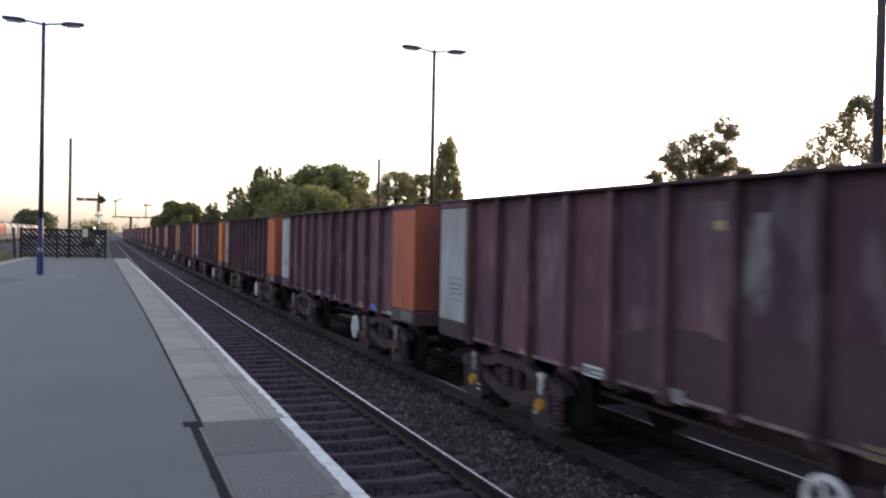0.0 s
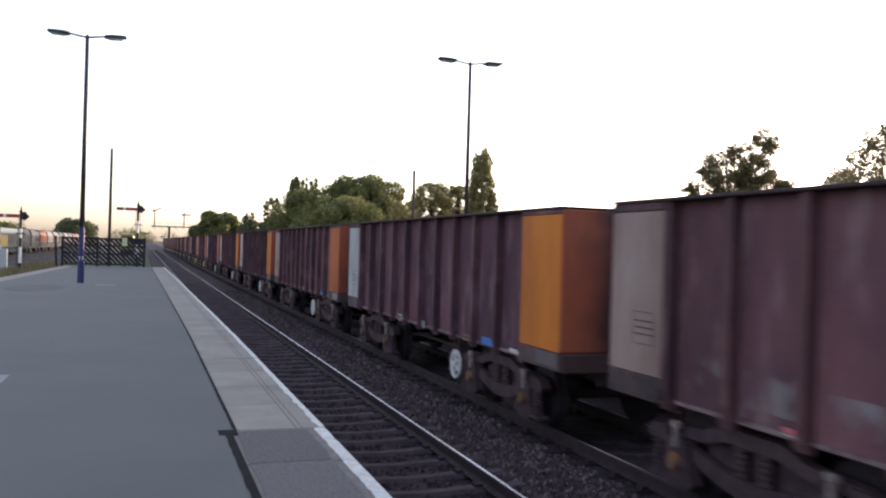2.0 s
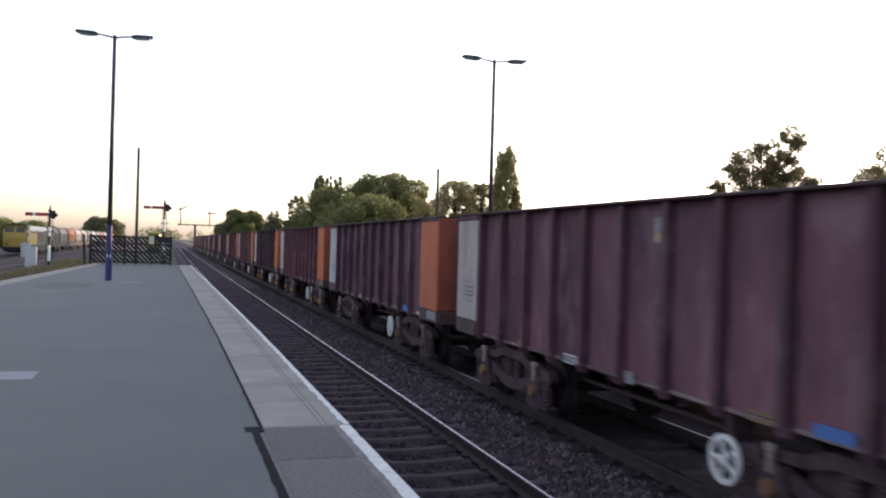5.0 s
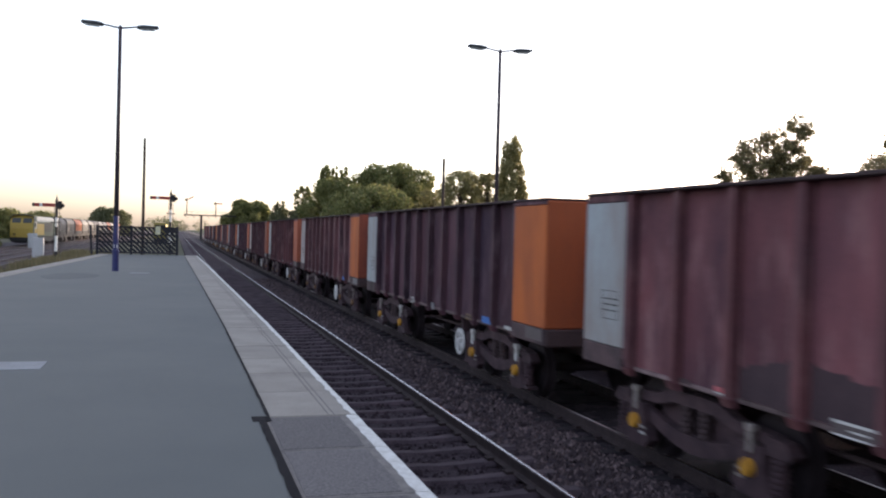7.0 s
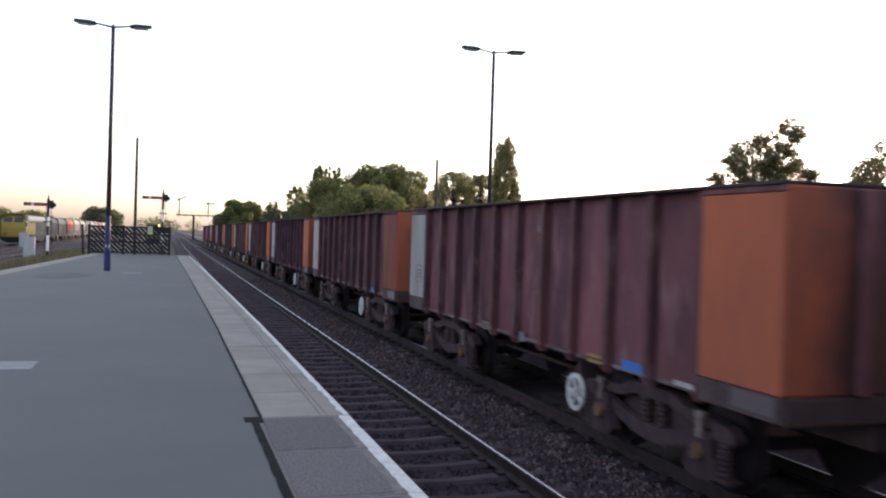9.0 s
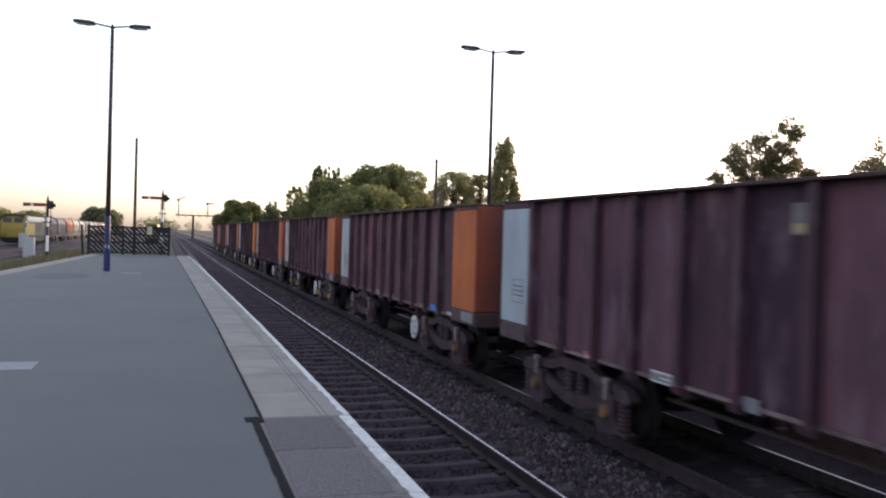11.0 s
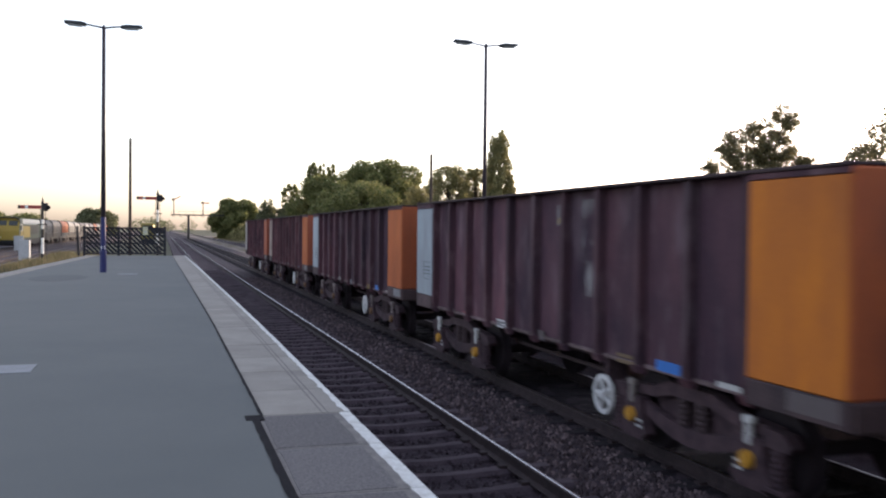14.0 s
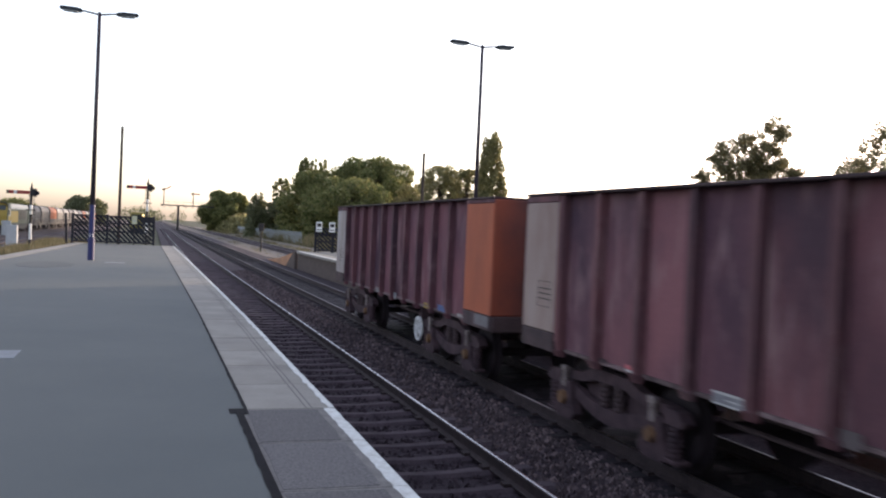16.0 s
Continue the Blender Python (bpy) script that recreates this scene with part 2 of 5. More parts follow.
def grimy(m, share, dirt):
    """On a share of the objects the paint is buried under brake dust."""
    n, l = m.node_tree.nodes, m.node_tree.links
    b = n["Principled BSDF"]
    source = b.inputs["Base Color"].links[0].from_socket
    oi = next(q for q in n if q.bl_idname == "ShaderNodeObjectInfo")
    rp, mx = n.new("ShaderNodeMapRange"), n.new("ShaderNodeMix")
    rp.inputs["From Min"].default_value, rp.inputs["From Max"].default_value = 1 - share - 0.15, 1 - share + 0.2
    rp.inputs["To Max"].default_value = 0.88
    l.new(oi.outputs["Random"], rp.inputs["Value"])
    mx.data_type = "RGBA"
    l.new(rp.outputs["Result"], mx.inputs["Factor"])
    l.new(source, mx.inputs["A"])
    mx.inputs["B"].default_value = (*dirt, 1)
    l.new(mx.outputs["Result"], b.inputs["Base Color"])


def toned(m):
    """Each wagon carries its own overall tone in its object colour."""
    n, l = m.node_tree.nodes, m.node_tree.links
    b = n["Principled BSDF"]
    source = b.inputs["Base Color"].links[0].from_socket
    oi = next(q for q in n if q.bl_idname == "ShaderNodeObjectInfo")
    mx = n.new("ShaderNodeMix")
    mx.data_type, mx.blend_type = "RGBA", "MULTIPLY"
    mx.inputs["Factor"].default_value = 1.0
    l.new(source, mx.inputs["A"])
    l.new(oi.outputs["Color"], mx.inputs["B"])
    l.new(mx.outputs["Result"], b.inputs["Base Color"])


grimy(BLUE, 0.25, (0.085, 0.085, 0.12))
grimy(PLATE, 0.5, (0.085, 0.066, 0.068))
grimy(TAB_WHITE, 0.35, (0.16, 0.13, 0.12))
for steel in (BODY, RIB, SHEET):
    toned(steel)
DULL_CAP = mat("rusty_yellow_cap_paint", (0.17, 0.085, 0.035), (0.08, 0.05, 0.04), 0.7, scale=9, bump=0.05, stain=0.9, vary=0.4)
DULL_TUBE = mat("dusty_tube_paint", (0.24, 0.20, 0.19), (0.12, 0.09, 0.09), 0.7, scale=9, bump=0.05, stain=0.9, vary=0.5)
LABEL_FADED = mat("faded_yellow_label", (0.30, 0.24, 0.12), (0.22, 0.18, 0.12), 0.7, scale=8, bump=0.03)
BRAKE_WHITE = mat("white_brake_wheel_paint", (0.6, 0.6, 0.6), (0.42, 0.4, 0.4), 0.6, scale=8, bump=0.03)
TRACK_YELLOW = mat("track_label_yellow", (0.36, 0.25, 0.04), (0.22, 0.14, 0.05), 0.6, scale=8, bump=0.03)
grimy(TRACK_YELLOW, 0.85, (0.11, 0.075, 0.06))
CHALK = mat("faded_white_paint", (0.36, 0.34, 0.35), (0.26, 0.23, 0.24), 0.85, scale=5, bump=0.03)


def worn_away(m, keep):
    """The paint survives only in patches."""
    n, l = m.node_tree.nodes, m.node_tree.links
    b = n["Principled BSDF"]
    tc, no, rp = n.new("ShaderNodeTexCoord"), n.new("ShaderNodeTexNoise"), n.new("ShaderNodeMapRange")
    oi, ad = n.new("ShaderNodeObjectInfo"), n.new("ShaderNodeVectorMath")
    ad.operation = "ADD"
    l.new(tc.outputs["Object"], ad.inputs[0])
    l.new(oi.outputs["Location"], ad.inputs[1])
    no.inputs["Scale"].default_value, no.inputs["Detail"].default_value = 3.0, 6
    l.new(tc.outputs["Object"], no.inputs["Vector"])
    rp.inputs["From Min"].default_value, rp.inputs["From Max"].default_value = 0.55 - keep * 0.3, 0.85 - keep * 0.3
    rp.inputs["To Max"].default_value = 0.55
    l.new(no.outputs["Fac"], rp.inputs["Value"])
    l.new(rp.outputs["Result"], b.inputs["Alpha"])


worn_away(CHALK, 0.28)
ORANGES = [panel_mat("orange_panel_paint", (0.45, 0.118, 0.034), (0.27, 0.08, 0.04)),
           panel_mat("faded_orange_panel_paint", (0.40, 0.108, 0.055), (0.26, 0.085, 0.055)),
           panel_mat("rust_red_panel_paint", (0.20, 0.054, 0.036), (0.12, 0.042, 0.034)),
           panel_mat("amber_panel_paint", (0.50, 0.155, 0.022), (0.32, 0.10, 0.03))]


def sooty_middle(m, low, high):
    """Brake soot has settled over the middle of an end sheet and fades raggedly towards its corners."""
    n, l = m.node_tree.nodes, m.node_tree.links
    b = n["Principled BSDF"]
    source = b.inputs["Base Color"].links[0].from_socket
    tc, sp, ab, no, ma, rp, mx = (n.new("ShaderNode" + k) for k in ("TexCoord", "SeparateXYZ", "Math", "TexNoise", "Math", "MapRange", "Mix"))
    l.new(tc.outputs["Object"], sp.inputs[0])
    ab.operation = "ABSOLUTE"
    l.new(sp.outputs["X"], ab.inputs[0])
    no.inputs["Scale"].default_value, no.inputs["Detail"].default_value = 2.2, 5
    l.new(tc.outputs["Object"], no.inputs["Vector"])
    ma.operation, ma.inputs[1].default_value = "MULTIPLY_ADD", 0.5
    l.new(no.outputs["Fac"], ma.inputs[0])
    l.new(ab.outputs[0], ma.inputs[2])
    rp.inputs["From Min"].default_value, rp.inputs["From Max"].default_value = low + 0.25, high + 0.25
    rp.inputs["To Min"].default_value, rp.inputs["To Max"].default_value = 0.9, 0.0
    l.new(ma.outputs[0], rp.inputs["Value"])
    mx.data_type = "RGBA"
    l.new(rp.outputs["Result"], mx.inputs["Factor"])
    l.new(source, mx.inputs["A"])
    mx.inputs["B"].default_value = (0.05, 0.034, 0.038, 1)
    l.new(mx.outputs["Result"], b.inputs["Base Color"])
    return m


# End paints darker than the side panels: end-face shade mixed in, plus middle soot.
SHADED_SOOTY_ENDS = [sooty_middle(panel_mat("shaded_sooty_orange_end", (0.40, 0.105, 0.034), (0.25, 0.075, 0.04)), 0.62, 1.05),
              sooty_middle(panel_mat("shaded_sooty_faded_end", (0.34, 0.094, 0.05), (0.22, 0.075, 0.05)), 0.62, 1.05),
              sooty_middle(panel_mat("shaded_sooty_rust_end", (0.24, 0.062, 0.036), (0.14, 0.046, 0.034)), 0.62, 1.15),
              sooty_middle(panel_mat("shaded_orange_end", (0.30, 0.078, 0.03), (0.2, 0.06, 0.032)), 0.1, 0.6)]
GREYS = [panel_mat("pale_blue_grey_panel_paint", (0.33, 0.372, 0.40), (0.25, 0.205, 0.19)),
         panel_mat("dirty_white_panel_paint", (0.38, 0.36, 0.36), (0.22, 0.17, 0.16)),
         panel_mat("dusty_pink_grey_panel_paint", (0.30, 0.235, 0.215), (0.2, 0.13, 0.115)),
         panel_mat("light_blue_panel_paint", (0.34, 0.40, 0.45), (0.25, 0.26, 0.28))]


# ---- mesh helpers ----
def mesh_of(name, bm, material, smooth=False):
    me = bpy.data.meshes.new(name)
    if smooth:
        for f in bm.faces:
            f.smooth = True
    bm.to_mesh(me)
    bm.free()
    for m in (material if isinstance(material, (list, tuple)) else [material]):
        me.materials.append(m)
    return me


def part(name, bm, material, parent=None, label="", at=None, smooth=False):
    me = bm if isinstance(bm, bpy.types.Mesh) else mesh_of(name, bm, material, smooth)
    ob = new(name, me)
    if parent:
        ob.parent = parent
    if at is not None:
        ob.matrix_basis = at
    return tagged(ob, label)


def box(bm, x0, x1, y0, y1, z0, z1, bevel=0.0, mi=0):
    vs = [bm.verts.new((x, y, z)) for z in (z0, z1) for x, y in ((x0, y0), (x1, y0), (x1, y1), (x0, y1))]
    fs = [bm.faces.new([vs[i] for i in f]) for f in ((3, 2, 1, 0), (4, 5, 6, 7), (0, 1, 5, 4), (1, 2, 6, 5), (2, 3, 7, 6), (3, 0, 4, 7))]
    if bevel:
        es = list({e for f in fs for e in f.edges})
        r = bmesh.ops.bevel(bm, geom=es, offset=bevel, segments=1, affect="EDGES")
        fs = r["faces"]
    for f in fs:
        f.material_index = mi
    return bm


def prism(bm, pts, axis, a, b, mi=0):
    """A closed outline drawn out along an axis from a to b. For axis x the outline is in (y, z), y: (x, z), z: (x, y)."""
    def at(p, v):
        return {"x": (v, p[0], p[1]), "y": (p[0], v, p[1]), "z": (p[0], p[1], v)}[axis]
    lo, hi = [bm.verts.new(at(p, a)) for p in pts], [bm.verts.new(at(p, b)) for p in pts]
    k = len(pts)
    fs = [bm.faces.new((lo[i], lo[(i + 1) % k], hi[(i + 1) % k], hi[i])) for i in range(k)]
    fs += [bm.faces.new(lo[::-1]), bm.faces.new(hi)]
    for f in fs:
        f.material_index = mi
    bmesh.ops.recalc_face_normals(bm, faces=fs)
    return bm


def tube(bm, p, q, r0, r1=None, sides=12, mi=0):
    p, q = Vector(p), Vector(q)
    m = Matrix.Translation((p + q) / 2) @ (q - p).to_track_quat("Z", "Y").to_matrix().to_4x4()
    r = bmesh.ops.create_cone(bm, cap_ends=True, segments=sides, radius1=r0, radius2=r0 if r1 is None else r1, depth=(q - p).length, matrix=m)
    for v in r["verts"]:
        for f in v.link_faces:
            f.material_index = mi
    return bm


def B():
    return bmesh.new()


def thing(name, label, category, group="", at=None):
    ob = new(name)
    if at is not None:
        ob.matrix_basis = at
    return tagged(ob, label, category, group)


def structure(name, bm, material, label, category, smooth=False):
    return tagged(part(name, bm, material, None, "", None, smooth), label, category, "", "structure")


def grid_mesh(name, x0, x1, y0, y1, nx, ny, height, material):
    xs, ys = np.linspace(x0, x1, nx), np.linspace(y0, y1, ny)
    verts = [(x, y, height(x, y)) for y in ys for x in xs]
    faces = [(j * nx + i, j * nx + i + 1, (j + 1) * nx + i + 1, (j + 1) * nx + i) for j in range(ny - 1) for i in range(nx - 1)]
    me = bpy.data.meshes.new(name)
    me.from_pydata(verts, [], faces)
    me.materials.append(material)
    for p in me.polygons:
        p.use_smooth = True
    return new(name, me)


# ---- ground, ballast, tracks ----
RAIL_Z = -0.915
GROUND_Z = -1.32
ground = structure("ground", box(B(), -2500, 2500, -600, 3500, GROUND_Z - 1, GROUND_Z), EARTH, "rough grassy railway land reaching the horizon", "ground")


def ballast_height(x, y):
    if -2.0 < x < 7.2:
        crown = 0.0
        if 2.55 < x < 3.7:
            crown = 0.05 * math.sin((x - 2.55) / 1.15 * math.pi)
        h = -1.115 + crown - (0.025 if x < 2.55 else 0.0)
    else:
        h = -1.36
    return h + 0.025 * noise.noise(Vector((x * 3.1, y * 3.1, 0))) + 0.02 * noise.noise(Vector((x * 9.0, y * 9.0, 3)))


CESS = mat("pale_weathered_ballast", (0.185, 0.15, 0.128), (0.10, 0.085, 0.07), 0.95, scale=0.8, fine=14, bump=0.8, stain=0.9, distance=0.03)
bed = grid_mesh("ballast_bed", -0.2, 7.6, -14, 60, 60, 420, ballast_height, BALLAST)
tagged(bed, "dark grey stone ballast between the running lines", "ballast", "", "structure")
structure("ballast_bed", box(B(), -0.6, 7.4, 60, 1500, -1.4, -1.10), BALLAST, "dark grey stone ballast further along the line", "ballast")
structure("ballast_bed", box(B(), -26, -11.5, -60, 1500, -1.5, -1.16), BALLAST, "brown ballast under the yard tracks", "ballast")
structure("ballast_bed", prism(B(), [(14.0, -60), (18.2, -60), (13.6, 62), (13.6, 1500), (7.41, 1500), (7.41, 75), (9.4, 62)], "z", -1.5, -1.12), CESS, "pale grey-brown ballast under the outer line", "ballast")

# A near-black strip on the second line paints the train's shade on the ballast.
shade_bed = grid_mesh("ballast_bed", 3.75, 5.95, -14, 90, 24, 420, lambda x, y: -1.108 + 0.03 * noise.noise(Vector((x * 3.1, y * 3.1, 5))) - 0.05 * (abs(x - 4.85) > 1.05), BALLAST_SHADE)
tagged(shade_bed, "ballast painted near-black for the shade under the train", "ballast", "", "structure")

RAIL = [(-0.07, -0.16), (0.07, -0.16), (0.07, -0.148), (0.012, -0.125), (0.012, -0.045), (0.035, -0.034), (0.035, -0.015), (0.032, -0.008), (0.027, -0.004), (0.019, -0.0012),
        (0.005, 0.0), (-0.005, 0.0), (-0.019, -0.0012), (-0.027, -0.004), (-0.032, -0.008), (-0.035, -0.015), (-0.035, -0.034), (-0.012, -0.045), (-0.012, -0.125), (-0.07, -0.148)]


def rail(parent, x, y0, y1, head=None):
    bm = prism(B(), RAIL, "y", y0, y1)
    bm.faces.ensure_lookup_table()
    for f in bm.faces:
        c = f.calc_center_median()
        if abs(f.normal.y) < 0.5 and c.z > -0.0015:
            f.material_index = 1
            f.smooth = True
    part("rail", bm, [RAIL_SIDE, head or RAIL_TOP], parent, "rusty steel rail with a polished head", pose(x, 0, 0))


def sleeper_bm():
    """Concrete sleeper: high shoulders under the rails, a dished middle, chamfered sides."""
    bm = B()
    xs = (-1.25, -1.2, -0.6, -0.3, 0.0, 0.3, 0.6, 1.2, 1.25)
    tops = (-0.195, -0.160, -0.166, -0.182, -0.192, -0.182, -0.166, -0.160, -0.195)
    rows = []
    for x, z in zip(xs, tops):
        w = 0.10 if abs(x) < 0.4 else 0.12
        rows.append([bm.verts.new(v) for v in ((x, -w, -0.30), (x, -w, z - 0.045), (x, -w + 0.035, z), (x, w - 0.035, z), (x, w, z - 0.045), (x, w, -0.30))])
    for a, b in zip(rows[:-1], rows[1:]):
        for k in range(5):
            bm.faces.new((a[k], b[k], b[k + 1], a[k + 1]))
    bm.faces.new(rows[0][::-1])
    bm.faces.new(rows[-1])
    bmesh.ops.recalc_face_normals(bm, faces=bm.faces)
    return bm


SLEEPER_MESH = mesh_of("sleeper", sleeper_bm(), SLEEPER)
# Sleepers of the second line, coloured as if always shaded by the train.
SHADE_SLEEPER_MESH = mesh_of("sleeper", sleeper_bm(), SLEEPER_SHADE)
CLIP_MESH = mesh_of("rail_clip", box(box(B(), -0.16, -0.075, -0.06, 0.06, -0.165, -0.13), 0.075, 0.16, -0.06, 0.06, -0.165, -0.13), RAIL_SIDE)


def track(name, x, y0, y1, label, near=None, z=RAIL_Z, head=None, timber=None):
    ob = tagged(new(name), label, "railway track", "", "structure")
    ob.matrix_basis = pose(x, 0, z)
    for s in (-0.7525, 0.7525):
        rail(ob, s, y0, y1, head)
    if near:
        y = near[0]
        while y < near[1]:
            sl = new("sleeper", timber or SLEEPER_MESH)
            sl.parent = ob
            sl.matrix_basis = pose(random.uniform(-0.02, 0.02), y + random.uniform(-0.015, 0.015), random.uniform(-0.008, 0.008), 0, 0, random.uniform(-0.4, 0.4))
            if y < 32:
                for s in (-0.7525, 0.7525):
                    c = new("rail_clip", CLIP_MESH)
                    c.parent = sl
                    c.matrix_basis = pose(s, 0, 0)
            y += 0.65
    bm, y = B(), (near[1] if near else y0)
    while y < min(y1, 260):
        box(bm, -1.25, 1.25, y - 0.125, y + 0.125, -0.3, -0.165)
        y += 0.65
    tagged(part("far_sleepers", bm, timber.materials[0] if timber else SLEEPER, ob, "rows of sleepers"), kind="stuff")
    return ob


TRACK1, TRACK2 = 1.447, 4.79
track("track_1", TRACK1, -60, 1500, "near running line with polished rails on concrete sleepers", (-3, 62))
track("track_2", TRACK2, -60, 1500, "second running line under the ore train", (3, 62), RAIL_Z, RAIL_TOP_SHADED, SHADE_SLEEPER_MESH)
track("track_3", 11.4, 60, 1500, "outer running line beyond the far platform", None)
turn = track("track_3", 0, -122, 0, "outer running line curving away behind the far platform", None)
turn.matrix_basis = pose(11.4, 60, RAIL_Z, 0, 0, 2.15)
for i, (tx, ty) in enumerate(((-12.9, 30), (-16.3, 30), (-19.7, 30))):
    track("track_%d" % (4 + i), tx, -60, 1500, "yard track beside the island platform", None, -1.0)


def stones(name, count, x0, x1, y0, y1, size, label, base=None, material=None):
    """Loose angular stones scattered over the ballast."""
    rng = np.random.default_rng(7)
    verts, faces = [], []
    tetra = np.array([(1, 0.1, -0.6), (-0.6, 0.9, -0.5), (-0.5, -0.9, -0.6), (0.1, 0.1, 0.9), (0.5, 0.7, 0.5)])
    fs = [(0, 1, 4), (1, 3, 4), (0, 4, 3), (0, 3, 2), (1, 2, 3)]
    for i in range(count):
        x, y = rng.uniform(x0, x1), y0 + (y1 - y0) * rng.uniform() ** (2.2 if y1 > 40 else 1.6)
        s = size * rng.uniform(0.6, 1.4)
        a = rng.uniform(0, 6.28)
        p = tetra * rng.uniform(0.7, 1.3, (5, 3)) * s
        q = np.stack([p[:, 0] * math.cos(a) - p[:, 1] * math.sin(a) + x, p[:, 0] * math.sin(a) + p[:, 1] * math.cos(a) + y, p[:, 2] * 0.8 + (base or ballast_height)(x, y) + s * 0.25], 1)
        k = len(verts)
        verts += q.tolist()
        faces += [tuple(k + v for v in f) for f in fs]
    me = bpy.data.meshes.new(name)
    me.from_pydata(verts, [], faces)
    me.materials.append(material or STONE)
    return tagged(new(name, me), label, "ballast stones", "", "stuff")


stones("ballast_stones", 18000, 2.32, 3.80, 4.2, 50, 0.036, "loose angular ballast stones in the space between the tracks")
stones("ballast_stones", 6000, 0.1, 2.6, 4.2, 26, 0.026, "dark loose ballast stones between the sleepers of the near line", lambda x, y: -1.128, STONE_DARK)

# ---- platform 1, under the camera ----
END_Y = 55.6


def left_edge(y):
    return -6.98 + (y - 32.0) * 0.05


def bend(y):
    """The platform's edge draws gently away from the line towards its far end."""
    return -0.31 * max(0.0, (y - 15) / 40.6) ** 1.15


def platform_1():
    bm = B()
    prism(bm, [(-0.83, -20), (-0.83, 7.7), (-0.772, 7.71)] + [(-0.772 + bend(yy), yy) for yy in (15, 20, 26, 32, 40, 48, END_Y)] + [(left_edge(END_Y) + 0.6, END_Y), (left_edge(-20) + 0.6, -20)], "z", -1.35, 0.0)
    structure("platform_1", bm, ASPHALT, "blue-grey asphalt surface of the island platform", "platform")
    bm = B()
    prism(bm, [(-0.9, -20), (-0.18, -20)] + [(-0.18 + bend(yy), yy) for yy in (15, 20, 26, 32, 40, 48, END_Y - 0.01)] + [(-1.2, END_Y - 0.01), (-1.2, -20)], "z", -1.35, -0.12)
    structure("platform_wall", bm, BRICK_DARK, "sooty brick wall below the platform edge", "wall")
    bm = prism(B(), [(left_edge(-20), -20), (left_edge(-20) + 0.595, -20), (left_edge(END_Y) + 0.595, END_Y), (left_edge(END_Y), END_Y)], "z", -1.35, 0.012)
    structure("edge_coping", bm, COPING, "pale concrete coping along the far edge of the island platform", "platform edge")
    bm = B()
    prism(bm, [(END_Y + 0.01, -1.35), (END_Y + 0.01, -0.02), (END_Y + 8.5, -1.3), (END_Y + 8.5, -1.35)], "x", -5.6, -0.2)
    structure("platform_ramp", bm, DIRT, "worn sandy ramp at the end of the platform", "ramp")


platform_1()


def coping():
    edge = tagged(new("platform_edge"), "concrete coping slabs with a worn white edge line", "platform edge", "", "structure")
    y, i = 7.72, 0
    slab = {}
    for key, mt, w0 in (("old", COPING_OLD, -0.815), ("new", COPING, -0.765)):
        bm = box(B(), w0, -0.001, 0.003 if key == "old" else 0.006, 1.197 if key == "old" else 1.194, -0.12, 0.0, 0.008)
        slab[key] = mesh_of("slab", bm, mt)
    rgs = random.Random(31)
    bm = B()
    ring = [(-0.775, 0.04), (-0.5, 0.032), (-0.17, 0.045), (-0.155, 0.4), (-0.165, 0.8), (-0.17, 1.15), (-0.5, 1.166), (-0.78, 1.155), (-0.765, 0.8), (-0.785, 0.4)]
    prism(bm, [(a + rgs.uniform(-0.006, 0.006), b + rgs.uniform(-0.006, 0.006)) for a, b in ring], "z", -0.01, 0.0035)
    worn = mesh_of("worn_face", bm, AGGREGATE)
    lines = []
    rg = random.Random(12)
    for v in range(8):
        wide, chip = (0.105, 0.010) if v < 4 else (0.070, 0.022)
        bm = B()
        pts = [(-0.004 - max(0.0, rg.uniform(-0.02, 0.006)), 0.004 + 1.192 * j / 14) for j in range(15)]
        pts += [(-wide + rg.uniform(-chip * 0.4, chip), 0.004 + 1.192 * j / 14) for j in range(14, -1, -1)]
        lines.append(mesh_of("white_line", prism(bm, pts, "z", 0.0, 0.004), WHITE_LINE))
    groove = mesh_of("groove", box(B(), -0.006, 0.006, 0.0, 1.2, 0.0, 0.003), COPING_OLD)
    k = -20
    while 7.72 + k * 1.2 < END_Y - 0.3:
        yy = 7.72 + k * 1.2
        old = k < 0
        s = part("slab", slab["old" if old else "new"], None, edge, "", pose(bend(yy + 0.6), yy, random.uniform(-0.004, 0.003) - (0.006 if old else 0)))
        part("white_line", lines[k % 4 + (0 if old else 4)], None, s)
        if old:
            part("worn_face", worn, None, s, "dark pitted aggregate face")
        if not old:
            for gx in (-0.20, -0.25):
                part("groove", groove, None, s, "", pose(gx, 0, 0))
        k += 1
    rng = random.Random(4)
    bm = B()
    for a, b, xi, xo in ((-20.0, 7.70, -0.812, -0.873), (7.72, END_Y, -0.762, -0.790)):
        n = int((b - a) / 0.12)
        lo, hi = [], []
        for j in range(n + 1):
            yy = a + (b - a) * j / n
            lo.append(bm.verts.new((xo + bend(yy) + rng.uniform(-0.006, 0.006), yy, 0.0052)))
            hi.append(bm.verts.new((xi + 0.002 + bend(yy), yy, 0.0052)))
        for j in range(n):
            bm.faces.new((lo[j], hi[j], hi[j + 1], lo[j + 1]))
    box(bm, -0.92, -0.765, 7.54, 7.74, -0.1, 0.0035)
    part("tar_joint", bm, TAR, edge, "black tar joint between asphalt and slabs")


